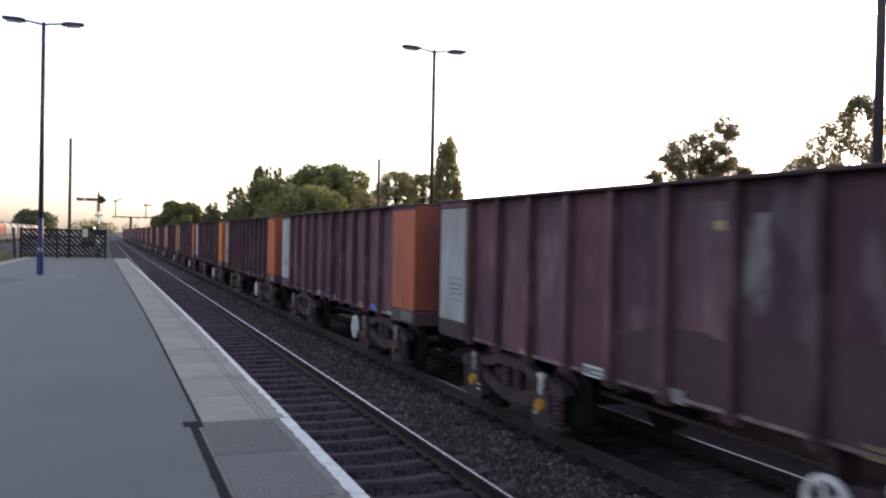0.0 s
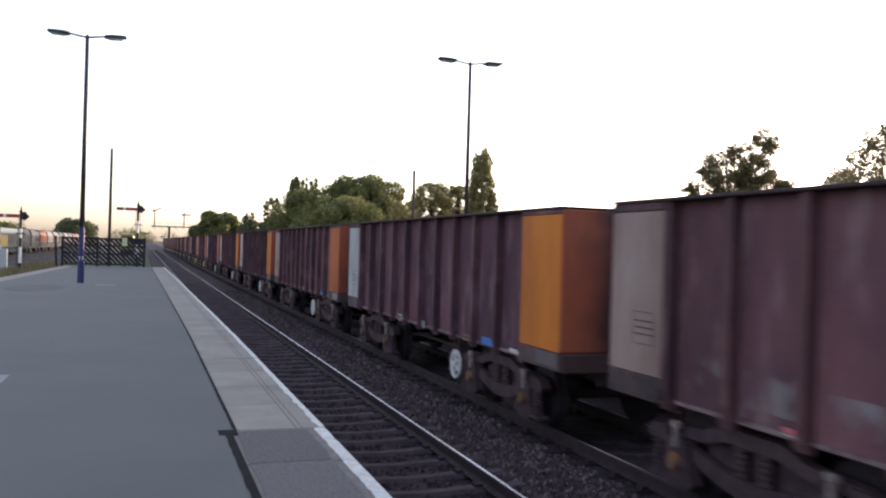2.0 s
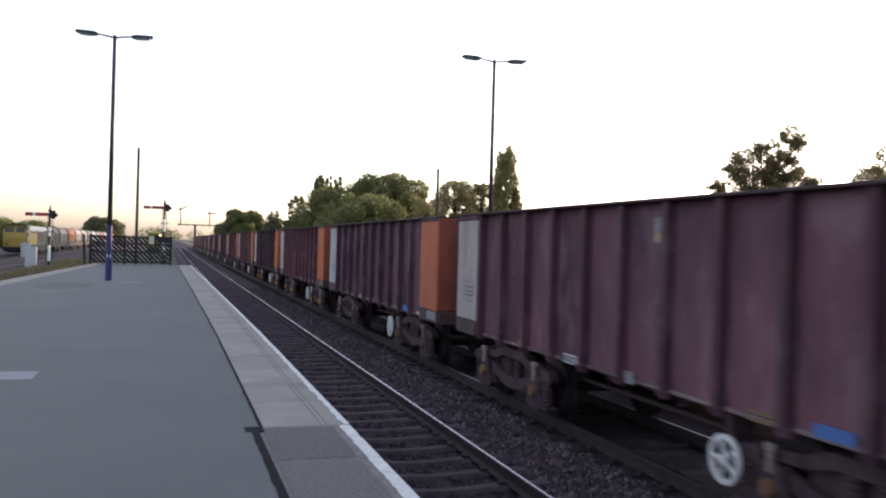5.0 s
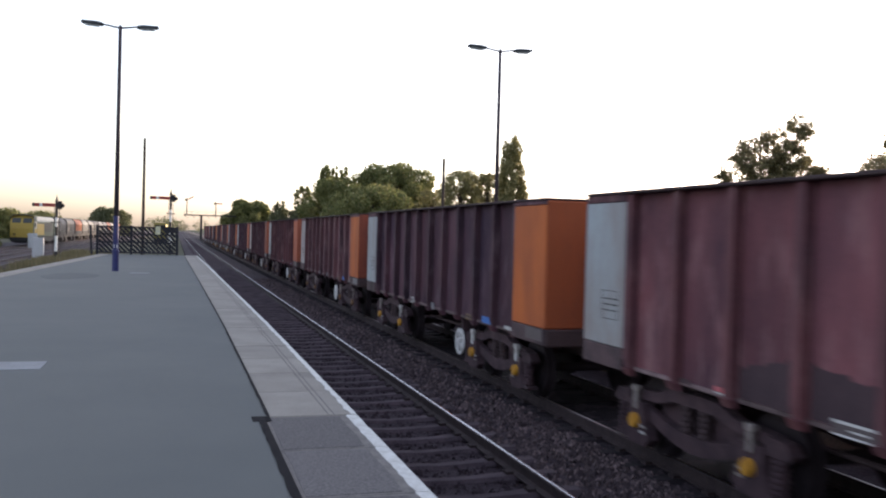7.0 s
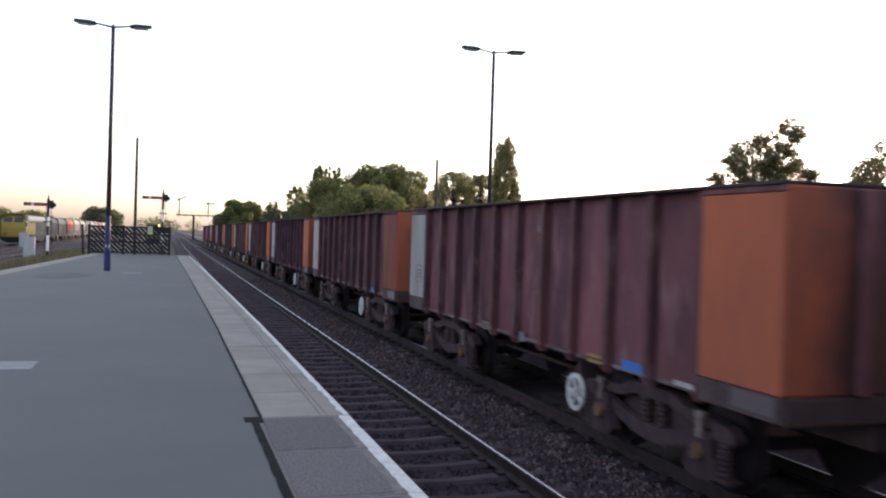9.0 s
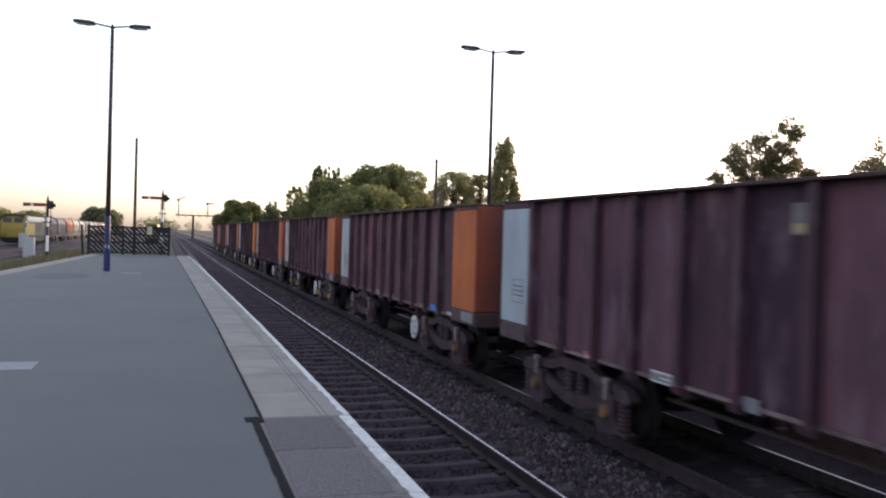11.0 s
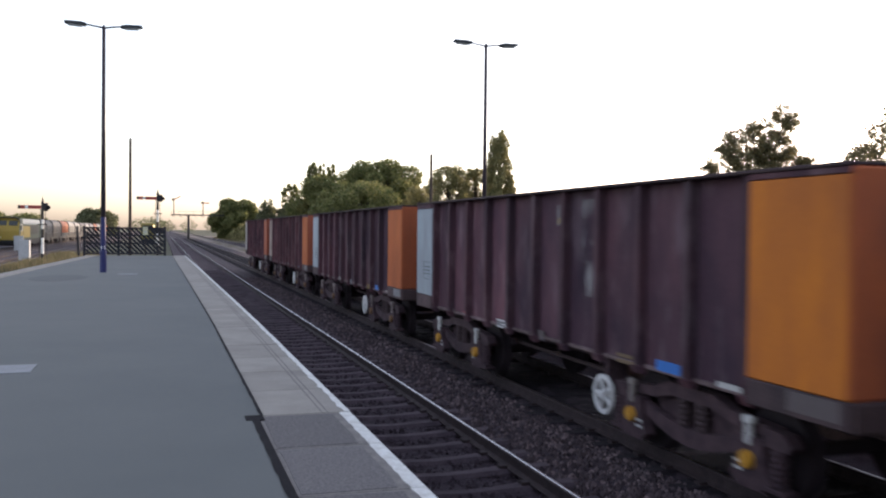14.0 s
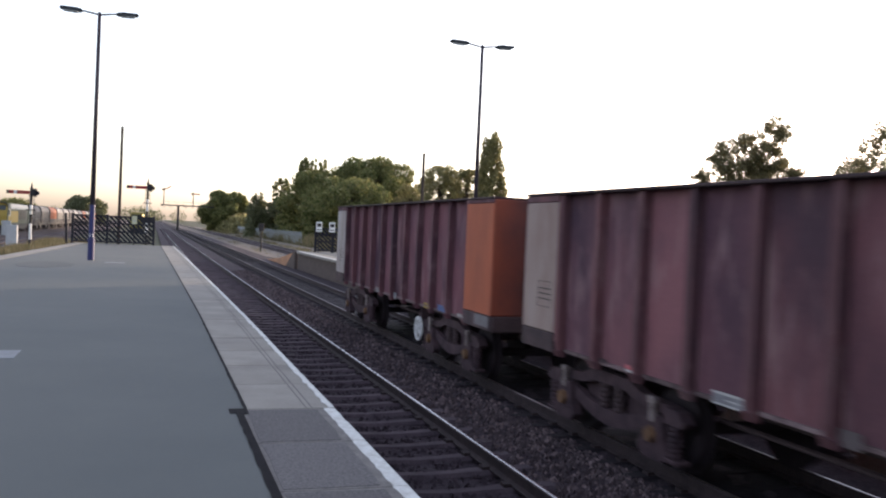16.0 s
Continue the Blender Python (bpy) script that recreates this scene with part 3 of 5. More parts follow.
COVER = mat("pale_cover_paint", (0.25, 0.265, 0.28), (0.19, 0.2, 0.21), 0.8, scale=3, fine=60, bump=0.1, stain=0.8)
coping()
COVER_WORN = mat("worn_cover_paint", (0.185, 0.195, 0.205), (0.145, 0.152, 0.16), 0.85, scale=3, fine=60, bump=0.1, stain=0.8)
for x0, x1, y0, y1, m in ((-3.9, -2.98, 10.65, 11.27, COVER), (-3.1, -2.45, 32.4, 33.4, COVER_WORN)):
    structure("access_cover", box(B(), x0, x1, y0, y1, -0.02, 0.006), m, "pale patch of an access cover set in the asphalt", "access cover")
# Thin darker sheet painting the smudge of shade near the lamp base.
SHADE_SMUDGE = mat("shade_smudge_asphalt", (0.084, 0.092, 0.093), (0.108, 0.117, 0.115), 0.9, scale=0.8, fine=160, bump=0.25, stain=0.8)
rim = [(2 * math.pi * k / 18, 1 + 0.22 * noise.noise(Vector((k * 0.7, 3.1, 0)))) for k in range(18)]
structure("asphalt_patch", prism(B(), [(-4.75 + 0.85 * r * math.cos(a), 30.6 + 1.9 * r * math.sin(a)) for a, r in rim], "z", -0.02, 0.004), SHADE_SMUDGE, "slightly darker asphalt smudge, shade painted beside the lamp post", "asphalt patch")

# ---- platform 2, beyond the train ----
P2X, P2END = 6.8, 54.5


def platform_2():
    structure("platform_2", prism(B(), [(P2X + 0.9, -40), (13.55, -40), (10.05, P2END), (P2X + 0.9, P2END)], "z", -1.35, 0.0), ASPHALT, "asphalt surface of the opposite platform", "platform")
    structure("platform_wall", box(B(), P2X + 0.15, P2X + 0.9, -40, P2END, -1.35, -0.13), BRICK_DARK, "dark brick face of the opposite platform", "wall")
    e = tagged(new("platform_edge"), "white-edged concrete coping of the opposite platform", "platform edge", "", "structure")
    slab = mesh_of("slab", box(B(), 0, 0.895, 0.006, 1.194, -0.125, 0.0, 0.008), COPING)
    line = mesh_of("white_line", box(B(), 0.006, 0.2, 0.002, 1.198, 0.0, 0.004), WHITE_LINE)
    y = 12.0
    while y < P2END - 0.5:
        s = part("slab", slab, None, e, "", pose(P2X, y, 0))
        part("white_line", line, None, s)
        y += 1.2
    structure("platform_ramp", prism(B(), [(P2END + 0.61, -1.35), (P2END + 0.61, -0.10), (P2END + 7, -0.72), (P2END + 17, -1.27), (P2END + 17, -1.35)], "x", P2X, 9.9), RAMP, "gravel ramp at the end of the opposite platform, low sun painted orange", "ramp")


platform_2()
structure("wing_wall", prism(B(), [(P2END + 0.02, -1.35), (P2END + 0.02, -0.02), (P2END + 0.6, -0.05), (P2END + 4.5, -1.35)], "x", P2X - 0.03, P2X + 0.14), BRICK_DARK, "dark sloping wing wall beside the far ramp", "wall")


# ---- lamps, poles, fences, signals ----
def lamp(x, y, z, height, paint, label, sign=False):
    ob = thing("platform_lamp", label, "lamp post", "platform lamps", pose(x, y, z))
    part("base", tube(B(), (0, 0, 0), (0, 0, 0.72), 0.12, 0.115, 16), paint, ob, "thick painted base", smooth=False)
    part("collar", tube(B(), (0, 0, 0.70), (0, 0, 0.75), 0.135, 0.135, 16), paint, ob)
    bm = tube(B(), (0, 0, 0.75), (0, 0, 0.80), 0.115, 0.098, 16)
    tube(bm, (0, 0, 0.80), (0, 0, 2.0), 0.098, 0.092, 16)
    part("lower_column", bm, paint, ob, "painted lower column")
    part("column", tube(B(), (0, 0, 2.0), (0, 0, height), 0.088, 0.062, 14), POLE_TOP, ob, "slender dark tapering column", smooth=True)
    part("cap", tube(B(), (0, 0, height), (0, 0, height + 0.06), 0.06, 0.03, 12), LAMP_HEAD, ob)
    for s in (-1, 1):
        arm = part("arm", tube(B(), (0.03 * s, 0, height - 0.04), (0.62 * s, 0, height + 0.05), 0.036, 0.03, 8), LAMP_HEAD, ob)
        bm = B()
        prism(bm, [(0.56 * s, height + 0.02), (0.64 * s, height - 0.02), (1.25 * s, height + 0.02), (1.33 * s, height + 0.06), (1.29 * s, height + 0.12), (0.78 * s, height + 0.115), (0.60 * s, height + 0.08)], "y", -0.13, 0.13)
        head = part("lamp_head", bm, LAMP_HEAD, ob, "flat dark lantern, unlit")
        part("lens", prism(B(), [(0.70 * s, height - 0.018), (1.21 * s, height + 0.012), (1.19 * s, height - 0.03), (0.74 * s, height - 0.052)], "y", -0.10, 0.10), GLASS_LENS, head)
    return ob


LAMP_L = lamp(-3.66, 34.3, 0, 8.85, POLE_BLUE, "tall blue twin-headed platform lamp post")
part("number_plate", box(B(), -0.06, 0.06, -0.09, -0.083, 0.84, 0.96), WHITE, LAMP_L, "small white plate")
lamp(10.4, 32.7, 0, 8.9, POLE_GREY, "tall grey twin-headed lamp post on the opposite platform")
LAMP_R = lamp(10.4, 11.2, 0, 8.9, POLE_GREY, "tall grey twin-headed lamp post on the opposite platform")
part("sign", box(B(), -0.12, 0.3, -0.12, -0.10, 2.5, 2.95), WHITE, LAMP_R, "small white sign")


def pole(x, y, z0, z1, r, label):
    ob = thing("wooden_pole", label, "pole", "", pose(x, y, z0))
    part("shaft", tube(B(), (0, 0, 0), (0, 0, z1 - z0), r * 1.25, r, 12), TIMBER, ob, smooth=True)
    part("cap", tube(B(), (0, 0, z1 - z0), (0, 0, z1 - z0 + 0.12), r * 1.15, r * 0.4, 12), STEEL_DARK, ob)
    return ob


pole(-3.95, 70, -1.3, 8.2, 0.095, "bare dark wooden pole beyond the platform end")
pole(18.35, 66.5, -1.3, 7.55, 0.11, "bare dark wooden pole behind the opposite platform")


def lattice_fence(name, x0, x1, y, height, label, bays):
    ob = thing(name, label, "fence", "", pose(0, y, 0))
    posts = [x0 + (x1 - x0) * f for f in bays]
    for px in posts:
        part("post", box(B(), -0.07, 0.07, -0.06, 0.06, -0.02, height, 0.01), FENCE, ob, "", pose(px, 0, 0))
    for p0, p1 in zip(posts[:-1], posts[1:]):
        w = p1 - p0
        a = p0 + 0.07
        b = a + w - 0.14
        for z in (0.12, height * 0.42, height * 0.7, height - 0.1):
            part("rail", box(B(), a, b, -0.03, 0.03, z - 0.045, z + 0.045), FENCE, ob)
        step = 0.26
        for j in range(int((w - 0.14) / step) + 8):
            s0 = a + j * step
            xa, za = s0, 0.1
            xb, zb = s0 - 1.55, height - 0.06
            # clip the slanting board to the bay
            pts = []
            for px_, pz_ in ((xa, za), (xb, zb)):
                pts.append([px_, pz_])
            if pts[0][0] > b:
                f = (pts[0][0] - b) / 1.55
                pts[0] = [b, za + (zb - za) * f]
            if pts[1][0] < a:
                f = (xa - a) / 1.55
                pts[1] = [a, za + (zb - za) * f]
            if pts[0][0] - pts[1][0] < 0.05:
                continue
            d = 0.086
            (ux, uz), (vx, vz) = pts
            bm = prism(B(), [(ux - d, uz), (ux + d, uz), (vx + d, vz), (vx - d, vz)], "y", 0.032, 0.052)
            part("slat", bm, FENCE, ob)
    return ob


lattice_fence("platform_fence", -5.95, -1.5, 55.3, 1.72, "dark blue-black lattice fence across the platform end", (0, 0.42, 1))
end_sign = thing("notice_sign", "small pale notice fixed on the platform fence", "sign", "", pose(-2.6, 55.265, 0))
part("board", box(B(), -0.14, 0.14, -0.02, 0, 1.22, 1.7, 0.005), mat("yellowed_sign_paint", (0.52, 0.50, 0.33), (0.42, 0.40, 0.28), 0.6, scale=5, bump=0.03), end_sign)
part("post", box(B(), -0.03, 0.03, -0.0, 0.02, 0.0, 1.65), STEEL_DARK, end_sign)
part("lettering", box(B(), -0.09, 0.09, -0.024, -0.021, 1.38, 1.44), CABINET, end_sign)
side_post = thing("fence_post", "leaning dark fence post beside the lattice fence", "post", "", pose(-6.25, 55.3, 0, 0, -3, 0))
part("post", box(B(), -0.06, 0.06, -0.06, 0.06, -0.03, 1.7, 0.01), FENCE, side_post)

lattice_fence("platform_fence", 7.85, 10.0, 53.6, 1.55, "dark lattice fence across the end of the opposite platform", (0, 0.5, 1))
for sx in (8.0, 8.8):
    sg = thing("notice_sign", "white warning notice on the far platform fence", "sign", "far signs", pose(sx, 53.4, 0))
    part("board", box(B(), -0.18, 0.18, -0.02, 0, 1.25, 1.85, 0.008), WHITE, sg)
    part("post", box(B(), -0.03, 0.03, 0.002, 0.06, 0, 1.8), STEEL_DARK, sg)
    part("symbol", box(B(), -0.12, 0.12, -0.026, -0.021, 1.55, 1.75), STEEL_DARK, sg)
    part("lettering", box(B(), -0.12, 0.12, -0.026, -0.021, 1.34, 1.40), STEEL_DARK, sg)


def semaphore(x, y, top, arm_z, label, bands, box_lamp=False):
    ob = thing("semaphore_signal", label, "signal", "semaphore signals", pose(x, y, GROUND_Z))
    h = top - GROUND_Z
    z0, i = 0.0, 0
    edges = [0.0] + [b - GROUND_Z for b in bands] + [h]
    for a, b in zip(edges[:-1], edges[1:]):
        part("post", tube(B(), (0, 0, a), (0, 0, b), 0.10, 0.10, 12), (BLACK, WHITE)[i % 2], ob)
        i += 1
    part("finial", tube(tube(B(), (0, 0, h), (0, 0, h + 0.12), 0.14, 0.12, 12), (0, 0, h + 0.12), (0, 0, h + 0.55), 0.09, 0.01, 10), STEEL_DARK, ob, "pointed iron finial")
    az = arm_z - GROUND_Z
    arm = part("arm", box(B(), -1.55, -0.1, -0.16, -0.13, az - 0.13, az + 0.13, 0.006), RED, ob, "red semaphore arm with a white stripe")
    part("stripe", box(B(), -1.2, -1.0, -0.168, -0.161, az - 0.125, az + 0.125), WHITE, arm)
    part("tip", box(B(), -1.72, -1.551, -0.16, -0.13, az - 0.13, az + 0.13), STEEL_DARK, arm)
    bm = tube(B(), (0.16, -0.17, az + 0.03), (0.16, -0.12, az + 0.03), 0.26, 0.26, 14)
    tube(bm, (0.42, -0.17, az - 0.02), (0.42, -0.12, az - 0.02), 0.16, 0.16, 12)
    part("spectacle", bm, STEEL_DARK, ob, "iron spectacle plate")
    part("lamp_case", box(B(), 0.12, 0.38, -0.1, 0.16, az - 0.3, az + 0.32, 0.02), STEEL_DARK, ob)
    bm = B()
    for s in (-1, 1):
        tube(bm, (0.28 * s, 0.25, 0.2), (0.16 * s, 0.2, az), 0.02, 0.02, 6)
    for k in range(int(az / 0.35)):
        tube(bm, (-0.25, 0.23, 0.4 + k * 0.35), (0.25, 0.23, 0.4 + k * 0.35), 0.012, 0.012, 6)
    part("ladder", bm, STEEL_DARK, ob, "iron access ladder")
    part("platform", box(B(), -0.35, 0.35, -0.25, 0.3, az - 1.35, az - 1.29), STEEL_DARK, ob)
    return ob, h


SIG_A, HA = semaphore(-2.05, 80, 4.5, 4.2, "semaphore signal with a red arm at danger beyond the fence", (0.1, 1.3, 2.2, 3.2))
part("lower_lamp", tube(B(), (-0.3, -0.18, 3.15), (-0.3, -0.06, 3.15), 0.085, 0.085, 12), glow_mat("signal_lamp_glow", (1.0, 0.7, 0.3), 0.6), SIG_A, "small lit amber lamp")
part("shelf_box", box(B(), -0.5, 0.5, -0.1, 0.25, 2.5, 3.0, 0.02), STEEL_DARK, SIG_A)
semaphore(-10.4, 74, 3.4, 3.15, "short semaphore signal with a red arm beside the yard", (-0.4, 0.8, 1.5, 2.2))

hut = thing("yellow_machine", "far yellow track machine beyond the platform end", "rail vehicle", "", pose(-4.2, 150, -1.0))
part("cab", box(B(), -0.8, 1.2, 0, 4, 0.9, 3.5, 0.15), mat("faded_machine_yellow", (0.22, 0.18, 0.05), (0.15, 0.12, 0.05), 0.6, scale=2), hut)
part("underframe", box(B(), -0.8, 1.2, 0, 4, 0.15, 0.895, 0.05), STEEL_DARK, hut)
part("window", box(B(), -0.6, 1.0, -0.03, -0.005, 2.3, 3.1), BLACK, hut)

for cx, cy, w, h, d in ((-12.75, 82, 0.85, 1.85, 0.7), (-18.0, 116, 1.0, 1.9, 0.6)):
    cab = thing("relay_cabinet", "grey steel trackside relay cabinet in the grass", "cabinet", "relay cabinets", pose(cx, cy, GROUND_Z))
    part("body", box(B(), -w / 2, w / 2, -d / 2, d / 2, 0.08, h, 0.02), CABINET, cab)
    part("door", box(B(), -w / 2 + 0.06, w / 2 - 0.06, -d / 2 - 0.02, -d / 2 - 0.002, 0.2, h - 0.1, 0.006), CABINET, cab)
    part("plinth", box(B(), -w / 2 - 0.05, w / 2 + 0.05, -d / 2 - 0.05, d / 2 + 0.05, 0, 0.078), COPING, cab)

ground_signal = thing("ground_signal", "thin dark signal post between the tracks", "signal", "", pose(8.55, 88, -1.15))
part("post", tube(B(), (0, 0, 0), (0, 0, 2.3), 0.07, 0.06, 8), STEEL_DARK, ground_signal)
part("head", box(B(), -0.25, 0.25, -0.12, 0.12, 2.0, 2.75, 0.03), STEEL_DARK, ground_signal)
GALV = mat("galvanised_steel", (0.32, 0.35, 0.37), (0.22, 0.24, 0.26), 0.6, metal=0.3, scale=4, bump=0.05)
pal = thing("palisade_fence", "blue-grey galvanised palisade fence along the verge", "fence", "", pose(18.9, 0, GROUND_Z))
pale = mesh_of("pale", prism(B(), [(-0.05, 0.0), (0.05, 0.0), (0.05, 1.75), (0.0, 1.95), (-0.05, 1.75)], "x", -0.015, 0.015), GALV)
for k in range(290):
    part("pale", pale, None, pal, "", pose(0, 128 + k * 0.5, 0))
for z in (0.5, 1.4):
    part("rail", box(B(), 0.018, 0.07, 127.5, 273, z, z + 0.06), GALV, pal)
box_hut = thing("equipment_hut", "small white equipment hut beside the trees", "hut", "", pose(24.8, 335, GROUND_Z))
part("wall", box(B(), -1.0, 1.0, 0, 2.0, 0, 1.5, 0.03), WHITE, box_hut)
part("roof", box(B(), -1.1, 1.1, -0.1, 2.1, 1.503, 1.62, 0.02), CABINET, box_hut)

# signal gantry far down the line
gan = thing("signal_gantry", "dark iron bracket signal gantry far down the line", "signal gantry", "", pose(3.7, 250, -2.2))
part("mast", tube(B(), (1.2, 0, 0), (1.2, 0, 7.6), 0.35, 0.3, 10), STEEL_DARK, gan)
part("deck", box(B(), -3.4, 10.5, -0.5, 0.5, 7.45, 7.75), STEEL_DARK, gan)
for k in range(8):
    part("handrail_post", tube(B(), (-3.2 + k * 1.9, -0.45, 7.75), (-3.2 + k * 1.9, -0.45, 8.55), 0.03, 0.03, 6), STEEL_DARK, gan)
part("handrail", tube(B(), (-3.2, -0.45, 8.55), (10.3, -0.45, 8.55), 0.025, 0.025, 6), STEEL_DARK, gan)
for k in range(7):
    part("brace", tube(B(), (-3.2 + k * 1.9, 0.4, 7.46), (-2.2 + k * 1.9, 0.4, 6.95), 0.05, 0.05, 6), STEEL_DARK, gan)
for dx, top, rise in ((-2.6, 12.2, 0.9), (5.0, 11.4, 0.0)):
    part("doll", tube(B(), (dx, 0, 7.75), (dx, 0, top), 0.14, 0.11, 8), STEEL_DARK, gan)
    part("arm", prism(B(), [(dx, top - 0.65), (dx + 1.7, top - 0.65 + rise), (dx + 1.7, top - 0.35 + rise), (dx, top - 0.35)], "y", -0.25, -0.2), RED, gan, "dull red signal arm")
    part("spectacle", box(B(), dx - 0.55, dx - 0.1, -0.25, -0.2, top - 0.75, top - 0.25, 0.02), STEEL_DARK, gan)


# ---- unseen buildings and a footbridge, added behind the camera to block sky light ----
BLOCKER_BRICK = mat("blocker_brick", (0.16, 0.09, 0.065), (0.10, 0.06, 0.05), 0.9, scale=2, fine=25, bump=0.4)
SLATE = mat("roof_slate", (0.06, 0.06, 0.068), (0.04, 0.04, 0.045), 0.8, scale=2, bump=0.2)


def sky_blocker(x0, x1, y0, y1, eaves, ridge):
    ob = thing("station_building", "unseen brick block with a slate roof, added to block sky light", "building", "", pose(0, 0, 0))
    part("wall", box(B(), x0, x1, y0, y1, -0.01, eaves), BLOCKER_BRICK, ob)
    xm = (x0 + x1) / 2
    part("roof", prism(B(), [(x0 - 0.4, eaves + 0.004), (x1 + 0.4, eaves + 0.004), (xm, ridge)], "y", y0 - 0.4, y1 + 0.4), SLATE, ob)


sky_blocker(-6.6, -2.4, -26, -8, 5.2, 7.6)
sky_blocker(8.6, 12.6, -26, -6, 5.2, 7.6)
bridge_blocker = thing("footbridge", "dark enclosed footbridge over the tracks", "footbridge", "", pose(0, -9.0, 0))
part("deck", box(B(), -2.35, 8.55, -2.6, 0, 4.4, 4.7), STEEL_DARK, bridge_blocker)
for yy in (-2.6, -0.1):
    part("side_panel", box(B(), -2.35, 8.55, yy, yy + 0.1, 4.705, 7.0), STEEL_DARK, bridge_blocker)
part("roof", box(B(), -2.35, 8.55, -2.8, 0.2, 7.005, 7.15), SLATE, bridge_blocker)

# ---- trees ----
BARK = mat("bark", (0.07, 0.055, 0.04), (0.04, 0.03, 0.025), 0.95, scale=4, bump=0.6, streak=0.7)
LEAF = leaf_mat("green_leaves", (0.095, 0.12, 0.045), (0.27, 0.26, 0.105), 0.5)
LEAF_WARM = leaf_mat("olive_leaves", (0.14, 0.145, 0.065), (0.37, 0.32, 0.15), 0.55)
LEAF_PALE = leaf_mat("dusky_backlit_leaves", (0.085, 0.085, 0.048), (0.25, 0.205, 0.1), 0.5)
LEAF_DARK = leaf_mat("dark_green_leaves", (0.10, 0.115, 0.062), (0.21, 0.215, 0.12), 0.5)


def leaves_mesh(name, centres, radii, count, size, material, seed):
    """Small folded leaves thrown round clump centres, denser towards each clump's skin."""
    rng = np.random.default_rng(seed)
    c = np.array(centres)
    r = np.array(radii)
    w = (r[:, 0] * r[:, 1] * r[:, 2]) ** 0.7
    pick = rng.choice(len(c), count, p=w / w.sum())
    d = rng.normal(size=(count, 3))
    d /= np.linalg.norm(d, axis=1)[:, None]
    rad = rng.uniform(0.35, 1.08, count)[:, None] ** 0.6
    p = c[pick] + d * rad * r[pick]
    u = rng.normal(size=(count, 3))
    u /= np.linalg.norm(u, axis=1)[:, None]
    v = np.cross(u, rng.normal(size=(count, 3)))
    v /= np.linalg.norm(v, axis=1)[:, None]
    s = (size * rng.uniform(0.55, 1.3, count))[:, None]
    verts = np.stack([p - u * s, p + v * s * 0.55, p + u * s, p - v * s * 0.55], 1).reshape(-1, 3)
    faces = np.arange(count * 4).reshape(-1, 4)
    me = bpy.data.meshes.new(name)
    me.from_pydata(verts.tolist(), [], faces.tolist())
    me.materials.append(material)
    return me


def tree(x, y, height, spread, label, shape="round", seed=1, leaves=9000, size=0.22, material=None, open_crown=0.0, low=0.25, name="tree"):
    rng = random.Random(seed)
    ob = thing(name, label, "tree", "", pose(x, y, GROUND_Z, 0, 0, rng.uniform(0, 360) * (shape != "birch")))
    bm = B()
    trunk = height * {"poplar": 0.9, "birch": 0.62}.get(shape, 0.72)
    p, r = Vector((0, 0, -0.1)), max(0.12, height * (0.014 if shape == "birch" else 0.022))
    knots = []
    for k in range(6):
        q = Vector((rng.uniform(-0.02, 0.02) * height, rng.uniform(-0.02, 0.02) * height, trunk * (k + 1) / 6))
        tube(bm, p, q, r, r * 0.78, 8)
        p, r = q, r * 0.78
        knots.append(q)
    centres, radii = [], []
    n = {"poplar": 40, "birch": 230}.get(shape, 100 if open_crown > 0.5 else 58)
    for k in range(n):
        f = ((k + rng.random()) / n) ** (1.5 if shape == "birch" else 1.0)
        z = height * (low + (0.97 - low) * f)
        a = k * 2.4 + rng.uniform(-0.4, 0.4)
        if shape == "poplar":
            reach = spread * (0.35 + 0.65 * math.sin(min(1.0, (1 - f) * 1.25 + 0.08) * math.pi / 2)) * 0.62
            rad = spread * rng.uniform(0.28, 0.42) * (1.15 - 0.6 * f)
            dims = (rad, rad, rad * 2.0)
        elif shape == "birch":
            reach = spread * (1.04 - f) ** 0.75 * rng.uniform(0.3, 1.0) ** 0.6
            rad = spread * rng.uniform(0.06, 0.13) * (1.2 - 0.5 * f)
            dims = (rad, rad, rad * 1.25)
        else:
            prof = math.sqrt(max(0.05, 1 - ((f - 0.42) / 0.62) ** 2))
            reach = spread * prof * rng.uniform(0.45, 0.92)
            rad = spread * rng.uniform(0.14, 0.30) * (1 - 0.35 * open_crown)
            dims = (rad, rad, rad * 0.8)
        c = Vector((reach * math.cos(a) + (0.32 * spread * f * f if shape == "birch" else 0), reach * math.sin(a), z - dims[2] * 0.5))
        base = knots[min(5, int(f * 5))]
        start = Vector((base.x, base.y, min(base.z, c.z - 0.1 * height * rng.random())))
        if shape == "birch" and k % 4:
            centres.append(c)
            radii.append(dims)
            continue
        tube(bm, start, c, max(0.02, height * (0.003 if shape == "birch" else 0.007)), 0.012, 5)
        for j in range(3):
            e = c + Vector([rng.uniform(-1, 1) * dims[i] for i in range(3)])
            tube(bm, c, e, 0.018, 0.006, 4)
        centres.append(c)
        radii.append(dims)
    part("trunk", bm, BARK, ob, "branching trunk")
    part("crown", leaves_mesh("crown", centres, radii, leaves, size, material or LEAF, seed), None, ob, "leafy uneven crown")
    return ob


